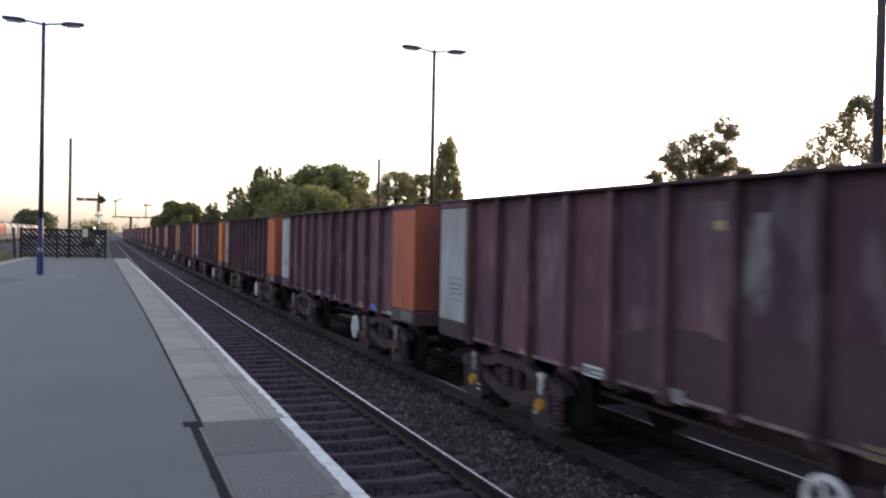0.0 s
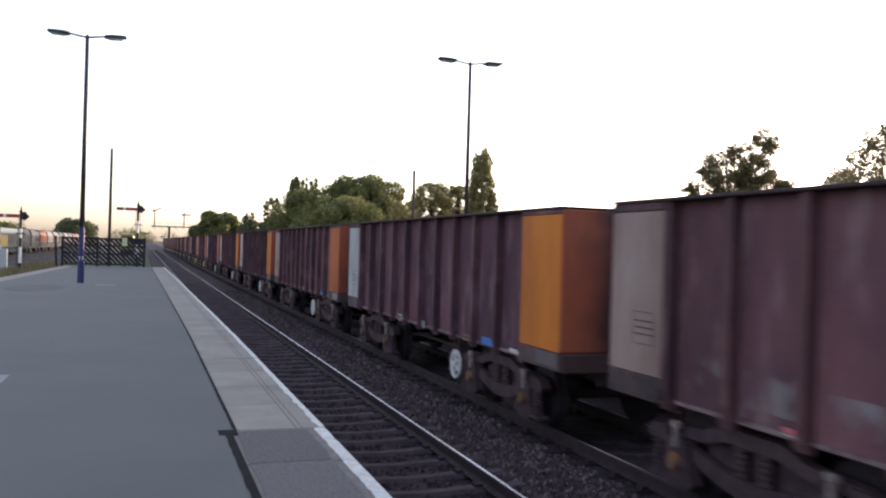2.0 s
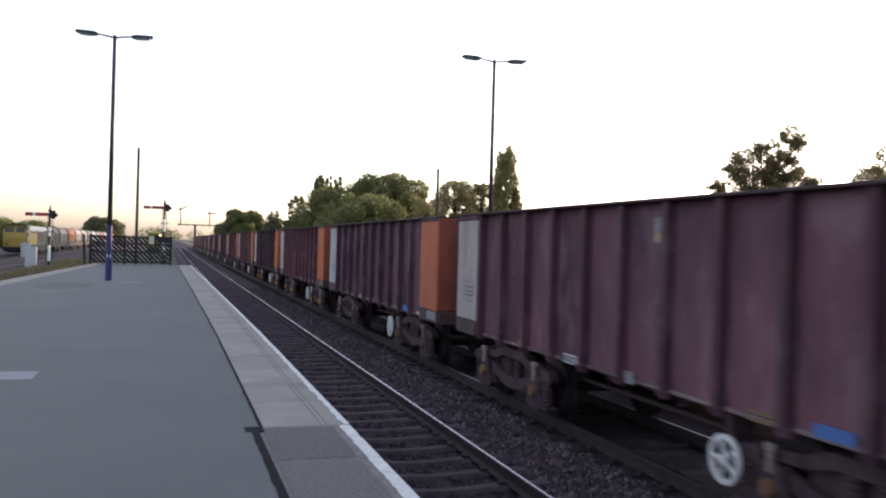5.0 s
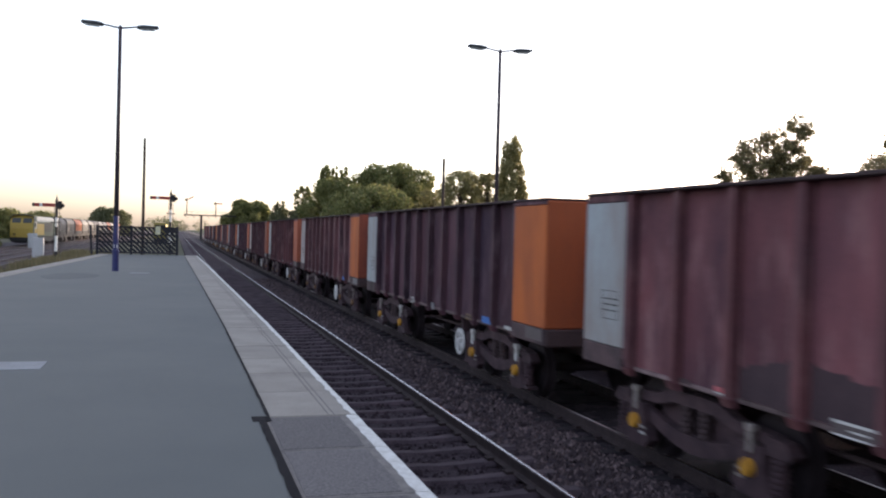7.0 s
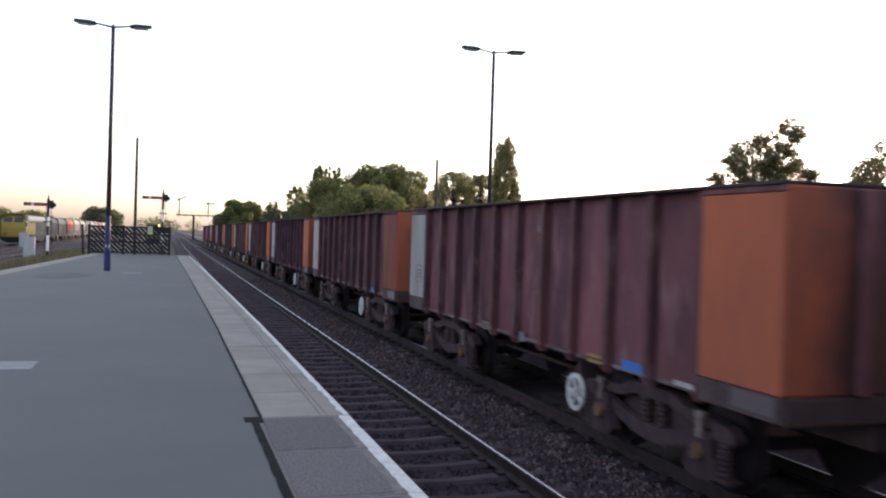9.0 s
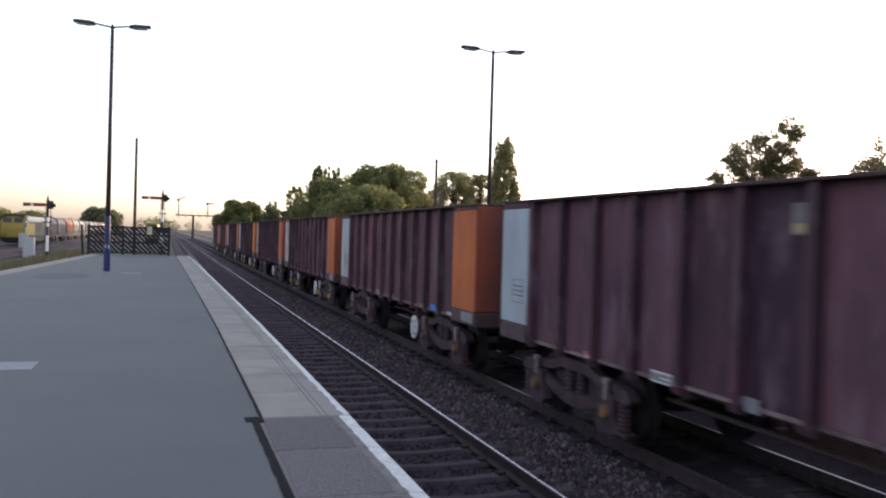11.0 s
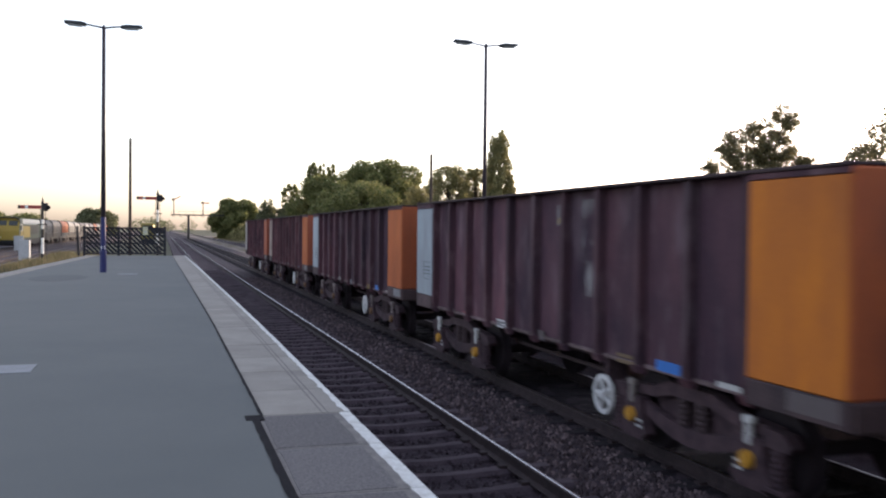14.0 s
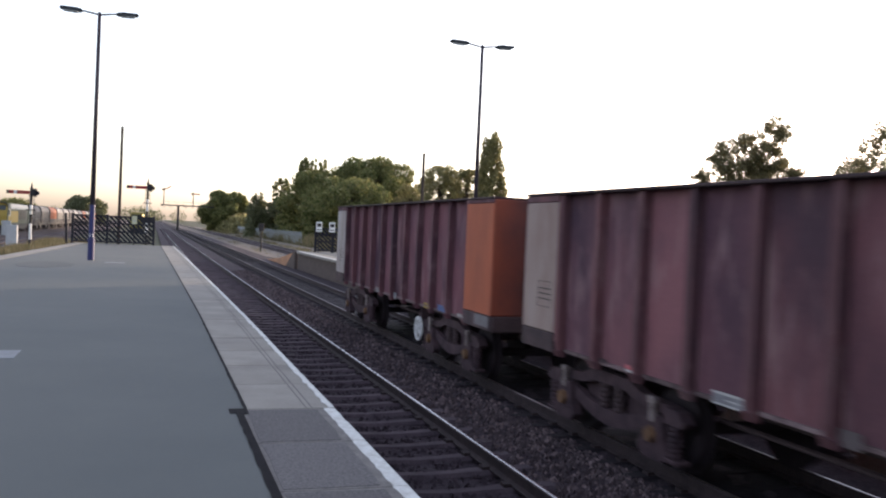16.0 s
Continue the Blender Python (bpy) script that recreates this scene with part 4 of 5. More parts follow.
# lobes of the open tree: place across it, height, radius
BIG_LOBES = [(-0.3, 8.6, 0.8), (0.15, 9.1, 0.65), (-0.6, 7.7, 1.0), (0.4, 7.9, 0.8), (2.5, 7.7, 0.7), (-3.55, 7.5, 0.6), (-3.0, 8.7, 0.5), (1.15, 8.3, 0.75), (1.75, 9.4, 0.5), (0.6, 9.4, 0.5), (-3.0, 7.0, 0.75), (-2.4, 8.3, 0.95), (-2.0, 9.6, 0.6), (-1.5, 7.4, 1.0), (-1.0, 9.0, 0.95), (-0.85, 10.3, 0.48), (-0.2, 9.8, 0.75), (-0.05, 7.2, 1.0),
             (0.55, 10.55, 0.58), (0.3, 8.6, 0.5), (1.3, 11.2, 0.62), (1.4, 10.85, 0.6), (1.45, 10.35, 0.75), (1.35, 9.6, 0.65), (0.95, 7.4, 0.95), (2.1, 8.6, 0.85), (2.95, 8.0, 0.55), (2.3, 7.2, 0.8), (-3.2, 6.0, 0.9), (0.6, 5.9, 1.3), (2.2, 5.9, 1.0), (-1.5, 5.8, 1.3)]


def lobed_tree(x, y, label, seed, material, lobes):
    """A forked trunk whose limbs each carry one uneven lobe of leaf clumps."""
    rng = random.Random(seed)
    ob = thing("tree", label, "tree", "", pose(x, y, GROUND_Z, 0, 0, -18))
    bm = tube(B(), (0, 0, -0.1), (0.1, 0, 2.6), 0.24, 0.19, 9)
    tube(bm, (0.1, 0, 2.6), (0.35, 0.05, 5.4), 0.19, 0.12, 8)
    tube(bm, (0.35, 0.05, 5.4), (0.95, 0, 8.4), 0.11, 0.06, 7)
    tube(bm, (0.95, 0, 8.4), (1.35, 0.1, 12.3), 0.06, 0.015, 6)
    tube(bm, (0.2, 0, 3.6), (-1.0, -0.1, 7.2), 0.10, 0.06, 7)
    tube(bm, (-1.0, -0.1, 7.2), (-1.1, 0.1, 11.2), 0.055, 0.012, 6)
    centres, radii = [], []
    for lx, lz, r in lobes:
        c = Vector((lx, rng.uniform(-1.3, 1.3), lz))
        root = Vector((0.3 if lx > 0 else -0.4, 0, max(3.2, lz - 1.9 - 0.35 * abs(lx))))
        tube(bm, root, c, 0.045, 0.015, 6)
        for k in range(int(12 + 20 * r)):
            d = Vector((rng.gauss(0, 1), rng.gauss(0, 1), rng.gauss(0, 1))).normalized() * r * rng.uniform(0.3, 1.3)
            q = r * rng.uniform(0.16, 0.34) + 0.09
            centres.append(c + d)
            radii.append((q, q, q * 0.8))
            if k % 3 == 0:
                tube(bm, c, c + d * 1.05, 0.012, 0.004, 4)
    part("trunk", bm, BARK, ob, "forked slender trunk")
    part("crown", leaves_mesh("crown", centres, radii, 80000, 0.062, material, seed), None, ob, "open crown of separate leafy lobes")
    return ob


def by_ray(k, y):
    return -1.57 + k * y


lobed_tree(by_ray(0.757, 52), 52, "open-crowned tree with uneven lobes and light showing between", 3, LEAF_PALE, BIG_LOBES)
tree(by_ray(1.005, 40), 40, 12.2, 4.4, "thin feathery tree with dusky backlit leaves", "birch", 5, 52000, 0.07, LEAF_PALE, 0.9, 0.5)
tree(by_ray(0.385, 138), 138, 20.2, 3.1, "tall narrow poplar behind the platform", "poplar", 8, 24000, 0.23, LEAF_WARM, 0, 0.08)
tree(by_ray(0.322, 144), 144, 14.5, 5.0, "bushy tree beside the tall poplar", "round", 9, 22000, 0.18, LEAF_WARM, 0.6, 0.1)
tree(by_ray(0.355, 146), 146, 14.4, 3.6, "slim bushy tree close to the poplar", "round", 22, 15000, 0.18, LEAF_WARM, 0.6, 0.1)
tree(by_ray(0.285, 156), 156, 11.7, 3.9, "small light bush among taller trees", "round", 10, 9000, 0.18, LEAF_WARM, 0.6, 0.1)
tree(by_ray(0.243, 168), 168, 16.9, 9.6, "broad rounded tree over the bushes", "round", 11, 52000, 0.27, LEAF, 0.0, 0.08)
tree(by_ray(0.215, 147), 147, 11.4, 8.4, "dense rounded bush in front of taller trees", "round", 12, 22000, 0.27, LEAF, 0.0, 0.05)
tree(by_ray(0.160, 180), 180, 17.2, 2.1, "narrow pointed poplar in a group", "poplar", 13, 10000, 0.25, LEAF, 0, 0.08)
tree(by_ray(0.1705, 183), 183, 17.2, 1.5, "narrow pointed poplar in a group", "poplar", 14, 7000, 0.25, LEAF, 0, 0.08)
tree(by_ray(0.181, 182), 182, 16.9, 1.9, "narrow pointed poplar in a group", "poplar", 23, 8000, 0.25, LEAF, 0, 0.08)
tree(by_ray(0.172, 171), 171, 13.4, 7.6, "dense tree below the poplars", "round", 15, 26000, 0.27, LEAF, 0.0, 0.05)
tree(by_ray(0.141, 188), 188, 9.2, 3.9, "dense dark bush at the edge of the trees", "round", 16, 12000, 0.27, LEAF_DARK, 0.2, 0.02)
tree(by_ray(0.137, 198), 198, 13.6, 2.7, "small loose tree at the edge of the wood", "round", 17, 4200, 0.24, LEAF, 0.8, 0.25)
tree(by_ray(0.110, 190), 190, 9.4, 2.9, "small conical tree beside the line", "poplar", 18, 9000, 0.24, LEAF_DARK, 0, 0.02)
tree(by_ray(0.122, 194), 194, 7.8, 3.6, "dark bush beside the small conical tree", "round", 24, 9000, 0.24, LEAF_DARK, 0, 0.02)
tree(by_ray(0.079, 260), 260, 11.2, 8.6, "large domed tree far along the line", "round", 19, 40000, 0.36, LEAF, 0.0, 0.02)
tree(by_ray(0.104, 236), 236, 4.6, 9.0, "low pale scrub along the far line", "round", 20, 12000, 0.3, LEAF_WARM, 0.0, 0.0)
tree(by_ray(-0.068, 300), 300, 9.0, 7.0, "far domed tree beyond the yard", "round", 21, 12000, 0.4, LEAF_DARK, 0.0, 0.02)
for i, (k, y, h, s) in enumerate(((-0.192, 118, 4.4, 3.0), (-0.215, 112, 4.6, 4.0), (-0.17, 200, 6.3, 5.0), (-0.25, 120, 5.0, 5.0), (-0.135, 240, 6.4, 6.0))):
    tree(by_ray(k, y), y, h, s, "green scrub beyond the yard", "round", 30 + i, 10000, 0.24, LEAF, 0.0, 0.0)
for i in range(7):
    tree(36 + i * 3.0, 190 + i * 10, 5.6 + (i % 3), 6.0, "dark hedge-like scrub along the verge", "round", 40 + i, 9000, 0.24, LEAF_DARK, 0.0, 0.0)


def woods(name, y, x0, x1, h0, h1, count, material, seed, label):
    rng = np.random.default_rng(seed)
    centres, radii = [], []
    for i in range(count):
        x = rng.uniform(x0, x1)
        h = rng.uniform(h0, h1)
        centres.append((x, y + rng.uniform(-30, 30), GROUND_Z + h * 0.45))
        radii.append((h * rng.uniform(0.7, 1.6), h * 0.8, h * 0.55))
    ob = new(name, leaves_mesh(name, centres, radii, count * 260, 0.95, material, seed))
    return tagged(ob, label, "woods", "", "stuff")


woods("far_woods", 900, -700, 900, 7, 15, 160, LEAF_DARK, 4, "hazy far line of trees on the horizon")
# Unseen trees added behind the camera to cut the low sky light.
woods("far_woods", -95, -160, 160, 14, 22, 60, LEAF_DARK, 9, "unseen tall trees, added to block low sky light")
woods("far_woods", 420, -260, -70, 5, 9, 40, LEAF_DARK, 6, "far trees beyond the yard")


# ---- grass and verges ----
def grass(name, count, x0, x1, y0, y1, height, label, seed, material):
    rng = np.random.default_rng(seed)
    x, y = rng.uniform(x0, x1, count), rng.uniform(y0, y1, count)
    h = height * rng.uniform(0.4, 1.3, count) * (0.5 + 0.9 * (np.sin(x * 1.3 + y * 0.21) * np.cos(y * 0.45) > -0.1))
    a = rng.uniform(0, 6.28, count)
    lean = rng.uniform(-0.5, 0.5, (2, count)) * h
    w = 0.05
    z = np.full(count, GROUND_Z - 0.02)
    verts = np.stack([np.stack([x - w * np.cos(a), y - w * np.sin(a), z], 1), np.stack([x + w * np.cos(a), y + w * np.sin(a), z], 1), np.stack([x + lean[0], y + lean[1], z + h], 1)], 1).reshape(-1, 3)
    me = bpy.data.meshes.new(name)
    me.from_pydata(verts.tolist(), [], np.arange(count * 3).reshape(-1, 3).tolist())
    me.materials.append(material)
    return tagged(new(name, me), label, "grass", "", "stuff")


GRASS = leaf_mat("dry_grass", (0.075, 0.075, 0.035), (0.23, 0.19, 0.11), 0.4)
grass("grass", 2500, 7.9, 9.6, 72, 200, 0.25, "sparse weeds between the lines", 11, GRASS)
grass("grass", 5000, 13.7, 14.5, 60, 300, 0.4, "weeds beside the outer line", 8, GRASS)
grass("grass", 26000, -11.4, -7.2, 28, 95, 0.45, "patchy dry grass and weeds beside the platform", 2, GRASS)
grass("grass", 60000, 18.2, 36, 40, 300, 1.1, "rough grass verge beyond the outer line", 3, GRASS)
structure("access_road", box(B(), 14.5, 18.5, 30, 400, GROUND_Z - 0.1, GROUND_Z + 0.02), DIRT, "pale gravel access road along the line", "road")

# ---- the standing train in the yard ----
LOCO_Y, LOCO_X = 119.0, -19.7
loco_yellow = mat("loco_yellow", (0.36, 0.25, 0.045), (0.26, 0.18, 0.05), 0.5, scale=2, bump=0.02)
loco_green = mat("loco_dark_green", (0.03, 0.055, 0.035), (0.04, 0.05, 0.04), 0.5, scale=2, bump=0.02)
# Pale cream that paints the highlight on the loco's roof and cab side.
loco_highlight = mat("loco_pale_highlight", (0.50, 0.47, 0.40), (0.36, 0.34, 0.30), 0.6, scale=1, bump=0.02)
window_dark = mat("dark_window_glass", (0.045, 0.05, 0.045), None, 0.1, bump=0, spec=0.6)


def locomotive():
    ob = thing("diesel_locomotive", "yellow-fronted diesel locomotive standing in the yard", "locomotive", "", pose(LOCO_X, LOCO_Y, -1.0))
    part("body", prism(B(), [(-1.32, 1.1), (1.32, 1.1), (1.32, 3.1), (1.0, 3.65), (-1.0, 3.65), (-1.32, 3.1)], "y", 1.6, 20.5), [loco_green], ob, "long green body")
    part("roof", prism(B(), [(-1.25, 3.3), (1.36, 3.0), (1.04, 3.69), (-1.04, 3.69)], "y", 3.2, 20.2), loco_highlight, ob, "roof coloured pale for its highlight")
    part("cab", prism(B(), [(0.0, 1.0), (2.6, 1.0), (2.6, 3.75), (0.75, 3.75), (0.12, 2.75), (0, 2.1)], "x", -1.34, 1.34), loco_green, ob, "dark green cab")
    part("front_panel", box(B(), -1.30, 1.30, -0.03, -0.004, 1.02, 2.1, 0.006), loco_yellow, ob, "yellow warning panel")
    part("front_slope", prism(B(), [(-0.03, 2.105), (0.085, 2.75), (0.70, 3.70), (0.74, 3.70), (0.115, 2.75), (0.0, 2.105)], "x", -1.30, 1.30), loco_yellow, ob, "yellow windscreen surround")
    part("cab_side_panel", box(B(), 1.345, 1.36, 0.9, 2.6, 1.15, 2.1), loco_yellow, ob)
    part("cab_side_upper", box(B(), 1.345, 1.36, 0.9, 2.6, 2.105, 3.0), loco_highlight, ob, "upper cab side coloured pale as if side-lit")
    part("cab_side_window", box(B(), 1.361, 1.37, 0.8, 1.7, 2.25, 2.85), window_dark, ob)
    for sx in (-0.62, 0.62):
        part("windscreen", box(B(), sx - 0.5, sx + 0.5, -0.02, 0.02, 0.06, 0.78, 0.01), window_dark, ob, "", pose(0, 0.075, 2.75, -32.9, 0, 0))
    part("hood", prism(B(), [(-1.42, 3.1), (-1.30, 3.55), (-0.95, 3.78), (0, 3.90), (0.95, 3.78), (1.30, 3.55), (1.42, 3.1), (1.34, 3.1), (1.22, 3.5), (0.9, 3.70), (0, 3.80), (-0.9, 3.70), (-1.22, 3.5), (-1.34, 3.1)], "y", 0.3, 1.1), BLACK, ob, "dark roof band over the windscreen")
    part("side_band", box(B(), 1.325, 1.345, 3.0, 9.2, 1.3, 2.75), loco_yellow, ob, "yellow band along the side")
    for wy in (9.6, 12.0, 14.5):
        part("grille", box(B(), 1.346, 1.36, wy, wy + 2.2, 1.7, 2.9), BLACK, ob)
    part("underframe", box(B(), -1.2, 1.2, 0.3, 20.3, 0.45, 1.05, 0.03), STEEL_DARK, ob)
    part("buffer_beam", box(B(), -1.3, 1.3, -0.12, 0.15, 0.55, 1.0, 0.02), BLACK, ob)
    for by in (2.2, 13.8):
        bg = part("bogie", box(B(), -1.15, 1.15, by, by + 4.4, 0.3, 0.8, 0.05), STEEL_DARK, ob)
        for k in range(3):
            part("wheel", tube(B(), (0.7, by + 0.4 + k * 1.8, 0.53), (0.84, by + 0.4 + k * 1.8, 0.53), 0.53, 0.53, 18), WHEEL, bg)
    for sx in (-0.8, 0.8):
        part("headlight", tube(B(), (sx, -0.03, 1.35), (sx, 0.05, 1.35), 0.14, 0.14, 12), WHITE, ob)


locomotive()
HOPPERS = [panel_mat("hopper_grey", (0.16, 0.155, 0.15), (0.10, 0.095, 0.095)), panel_mat("hopper_orange", (0.40, 0.15, 0.08), (0.27, 0.12, 0.08)),
           panel_mat("hopper_silver", (0.32, 0.31, 0.29), (0.2, 0.19, 0.18)), panel_mat("hopper_dark", (0.05, 0.05, 0.055), (0.035, 0.03, 0.03))]


def hopper(y, m):
    ob = thing("hopper_wagon", "high-sided coal hopper wagon standing in the yard", "wagon", "standing hopper wagons", pose(LOCO_X, y, -1.0))
    arch = [(-1.34, 1.2), (1.34, 1.2), (1.36, 2.9), (1.2, 3.4), (0.85, 3.72), (0, 3.82), (-0.85, 3.72), (-1.2, 3.4), (-1.36, 2.9)]
    part("body", prism(B(), arch, "y", 0.55, 11.45), m, ob)
    for y0 in (0.2, 11.47):
        part("end_hood", prism(B(), [(a * 1.035, 1.2 + (b - 1.2) * 1.03) for a, b in arch], "y", y0, y0 + 0.34), HOPPERS[3], ob, "dark arched end hood")
    part("lower_body", box(B(), -1.375, 1.375, 0.6, 11.4, 1.16, 1.75), HOPPERS[3], ob, "dark lower body")
    for k in range(6):
        part("rib", box(B(), 1.352, 1.42, 1.6 + k * 1.7, 1.70 + k * 1.7, 1.76, 2.89), m, ob)
    part("underframe", box(B(), -1.0, 1.0, 0.1, 11.9, 0.75, 1.15, 0.02), STEEL_DARK, ob)
    for by in (1.0, 8.9):
        bg = part("bogie", box(B(), -1.1, 1.1, by, by + 2.1, 0.3, 0.74, 0.05), STEEL_DARK, ob)
        for k in range(2):
            part("wheel", tube(B(), (0.7, by + 0.2 + k * 1.7, 0.46), (0.84, by + 0.2 + k * 1.7, 0.46), 0.46, 0.46, 16), WHEEL, bg)


for i in range(18):
    hopper(LOCO_Y + 22 + i * 12.4, HOPPERS[(0, 0, 1, 2, 2, 0, 2, 2, 1, 2, 0, 2, 1, 2, 2, 0, 2, 2)[i]])

# ---- the moving ore train ----
PITCH, BODY_L = 13.55, 12.25
SIDE, TOP, SILL = 1.32, 3.10, 1.0
COUNT = 22
RIBS = [-(1.075 + 0.987 * k) for k in range(11)]


def spoked_wheel():
    bm = B()
    n = 20
    rings = []
    for r, xx in ((0.245, -0.02), (0.245, 0.02), (0.195, 0.02), (0.195, -0.02)):
        rings.append([bm.verts.new((xx, r * math.cos(6.2832 * k / n), r * math.sin(6.2832 * k / n))) for k in range(n)])
    for a in range(4):
        for k in range(n):
            bm.faces.new((rings[a][k], rings[a][(k + 1) % n], rings[(a + 1) % 4][(k + 1) % n], rings[(a + 1) % 4][k]))
    for k in range(5):
        c, s = math.cos(6.2832 * k / 5), math.sin(6.2832 * k / 5)
        tube(bm, (0, 0.03 * c, 0.03 * s), (0, 0.2 * c, 0.2 * s), 0.024, 0.02, 6)
    tube(bm, (-0.05, 0, 0), (0.05, 0, 0), 0.055, 0.055, 10)
    return bm


def coil(r, z0, height):
    """Tight coils of round bar, one above another."""
    bm = B()
    n = int(height / 0.055)
    rings = []
    for k in range(n):
        for f, q in ((0.06, 0.78), (0.3, 1.0), (0.7, 1.0), (0.94, 0.78)):
            z = z0 + (k + f) * height / n
            rings.append([bm.verts.new((q * r * math.cos(6.2832 * j / 12), q * r * math.sin(6.2832 * j / 12), z)) for j in range(12)])
    for a, b in zip(rings[:-1], rings[1:]):
        for j in range(12):
            bm.faces.new((a[j], a[(j + 1) % 12], b[(j + 1) % 12], b[j]))
    bm.faces.new(rings[0][::-1])
    bm.faces.new(rings[-1])
    return bm


def bogie(parent, y):
    bm = box(B(), -0.85, 0.85, y - 0.22, y + 0.22, 0.55, 0.82, 0.03)
    tube(bm, (0, y, 0.8), (0, y, 0.98), 0.3, 0.3, 16)
    bg = part("bogie", bm, BOGIE, parent, "cast steel two-axle bogie")
    for s in (-1, 1):
        top = [(y - 1.40, 0.66), (y - 1.36, 0.76), (y - 0.72, 0.80), (y - 0.42, 0.90), (y + 0.42, 0.90), (y + 0.72, 0.80), (y + 1.36, 0.76), (y + 1.40, 0.66),
               (y + 0.70, 0.68), (y + 0.36, 0.76), (y - 0.36, 0.76), (y - 0.70, 0.68)]
        part("side_frame", prism(B(), top, "x", s * 0.95, s * 1.09), BOGIE, bg)
        part("back_plate", box(B(), *sorted((s * 0.93, s * 0.955)), y - 0.8, y + 0.8, 0.34, 0.78), BOGIE, bg)
        sag = [(y - 1.0 + 2.0 * k / 10, 0.27 + 0.22 * abs(k / 5 - 1) ** 1.7) for k in range(11)]
        part("strap", prism(B(), sag + [(a, b + 0.19 - 0.05 * abs(a - y)) for a, b in sag[::-1]], "x", s * 1.0, s * 1.09), BOGIE, bg, "fish-bellied lower beam")
        for k in (-0.17, 0.17):
            part("spring", coil(0.075, 0.46, 0.30), RIM, bg, "", pose(s * 1.03, y + k, 0))
        for ay in (y - 1.08, y + 1.08):
            out = 1 if ay > y else -1
            horn = [(ay - 0.17, 0.64), (ay + 0.17, 0.64), (ay + 0.20, 0.40), (ay + 0.30, 0.24), (ay + 0.20, 0.15), (ay - 0.20, 0.15), (ay - 0.30, 0.24), (ay - 0.20, 0.40)]
            ab = part("axle_box", prism(B(), horn, "x", s * 1.02, s * 1.15), BOGIE, bg, "axle box with splayed dusty foot")
            part("axle_cap", tube(B(), (s * 1.155, ay, 0.42), (s * 1.21, ay, 0.42), 0.092, 0.078, 14), YELLOW, ab, "yellow painted axle end cap")
            part("damper", box(box(B(), s * 1.15 - 0.03, s * 1.15 + 0.03, ay - 0.034, ay + 0.034, 0.56, 0.755, 0.010), s * 1.15 - 0.036, s * 1.15 + 0.036, ay - 0.06, ay + 0.06, 0.757, 0.83, 0.010), TAB_WHITE, ab, "white painted damper tube")
            part("spring", coil(0.085, 0.24, 0.34), BOGIE, ab, "stacked coils of a bearing spring", pose(s * 1.08, ay + out * 0.36, 0))
            for zz in (0.29, 0.36):
                part("stripe", box(B(), *sorted((s * 1.151, s * 1.158)), *sorted((ay - out * 0.10, ay - out * 0.21)), zz, zz + 0.028), TAB_WHITE, ab, "white painted stripe")
            part("spring_seat", box(B(), *sorted((s * 0.98, s * 1.16)), *sorted((ay + out * 0.25, ay + out * 0.50)), 0.185, 0.236, 0.01), BOGIE, ab)
            part("spring_cap", prism(B(), [(ay + out * 0.18, 0.585), (ay + out * 0.18, 0.76), (ay + out * 0.46, 0.74), (ay + out * 0.56, 0.64), (ay + out * 0.52, 0.585)], "x", s * 0.98, s * 1.13), BOGIE, ab)
    wheels = []
    for ay in (y - 1.08, y + 1.08):
        bm = tube(B(), (-0.95, 0, 0), (0.95, 0, 0), 0.075, 0.075, 10)
        for s in (-1, 1):
            tube(bm, (s * 0.68, 0, 0), (s * 0.715, 0, 0), 0.49, 0.49, 28)
            tube(bm, (s * 0.715, 0, 0), (s * 0.82, 0, 0), 0.46, 0.455, 28)
            tube(bm, (s * 0.80, 0, 0), (s * 0.826, 0, 0), 0.40, 0.38, 28)
            for k in range(4):
                c, q = math.cos(1.5708 * k) * 0.25, math.sin(1.5708 * k) * 0.25
                tube(bm, (s * 0.82, c, q), (s * 0.832, c, q), 0.05, 0.05, 8)
        wheels.append(part("wheelset", bm, [WHEEL, TREAD], bg, "worn steel wheels on an axle", pose(0, ay, 0.46)))
    return wheels


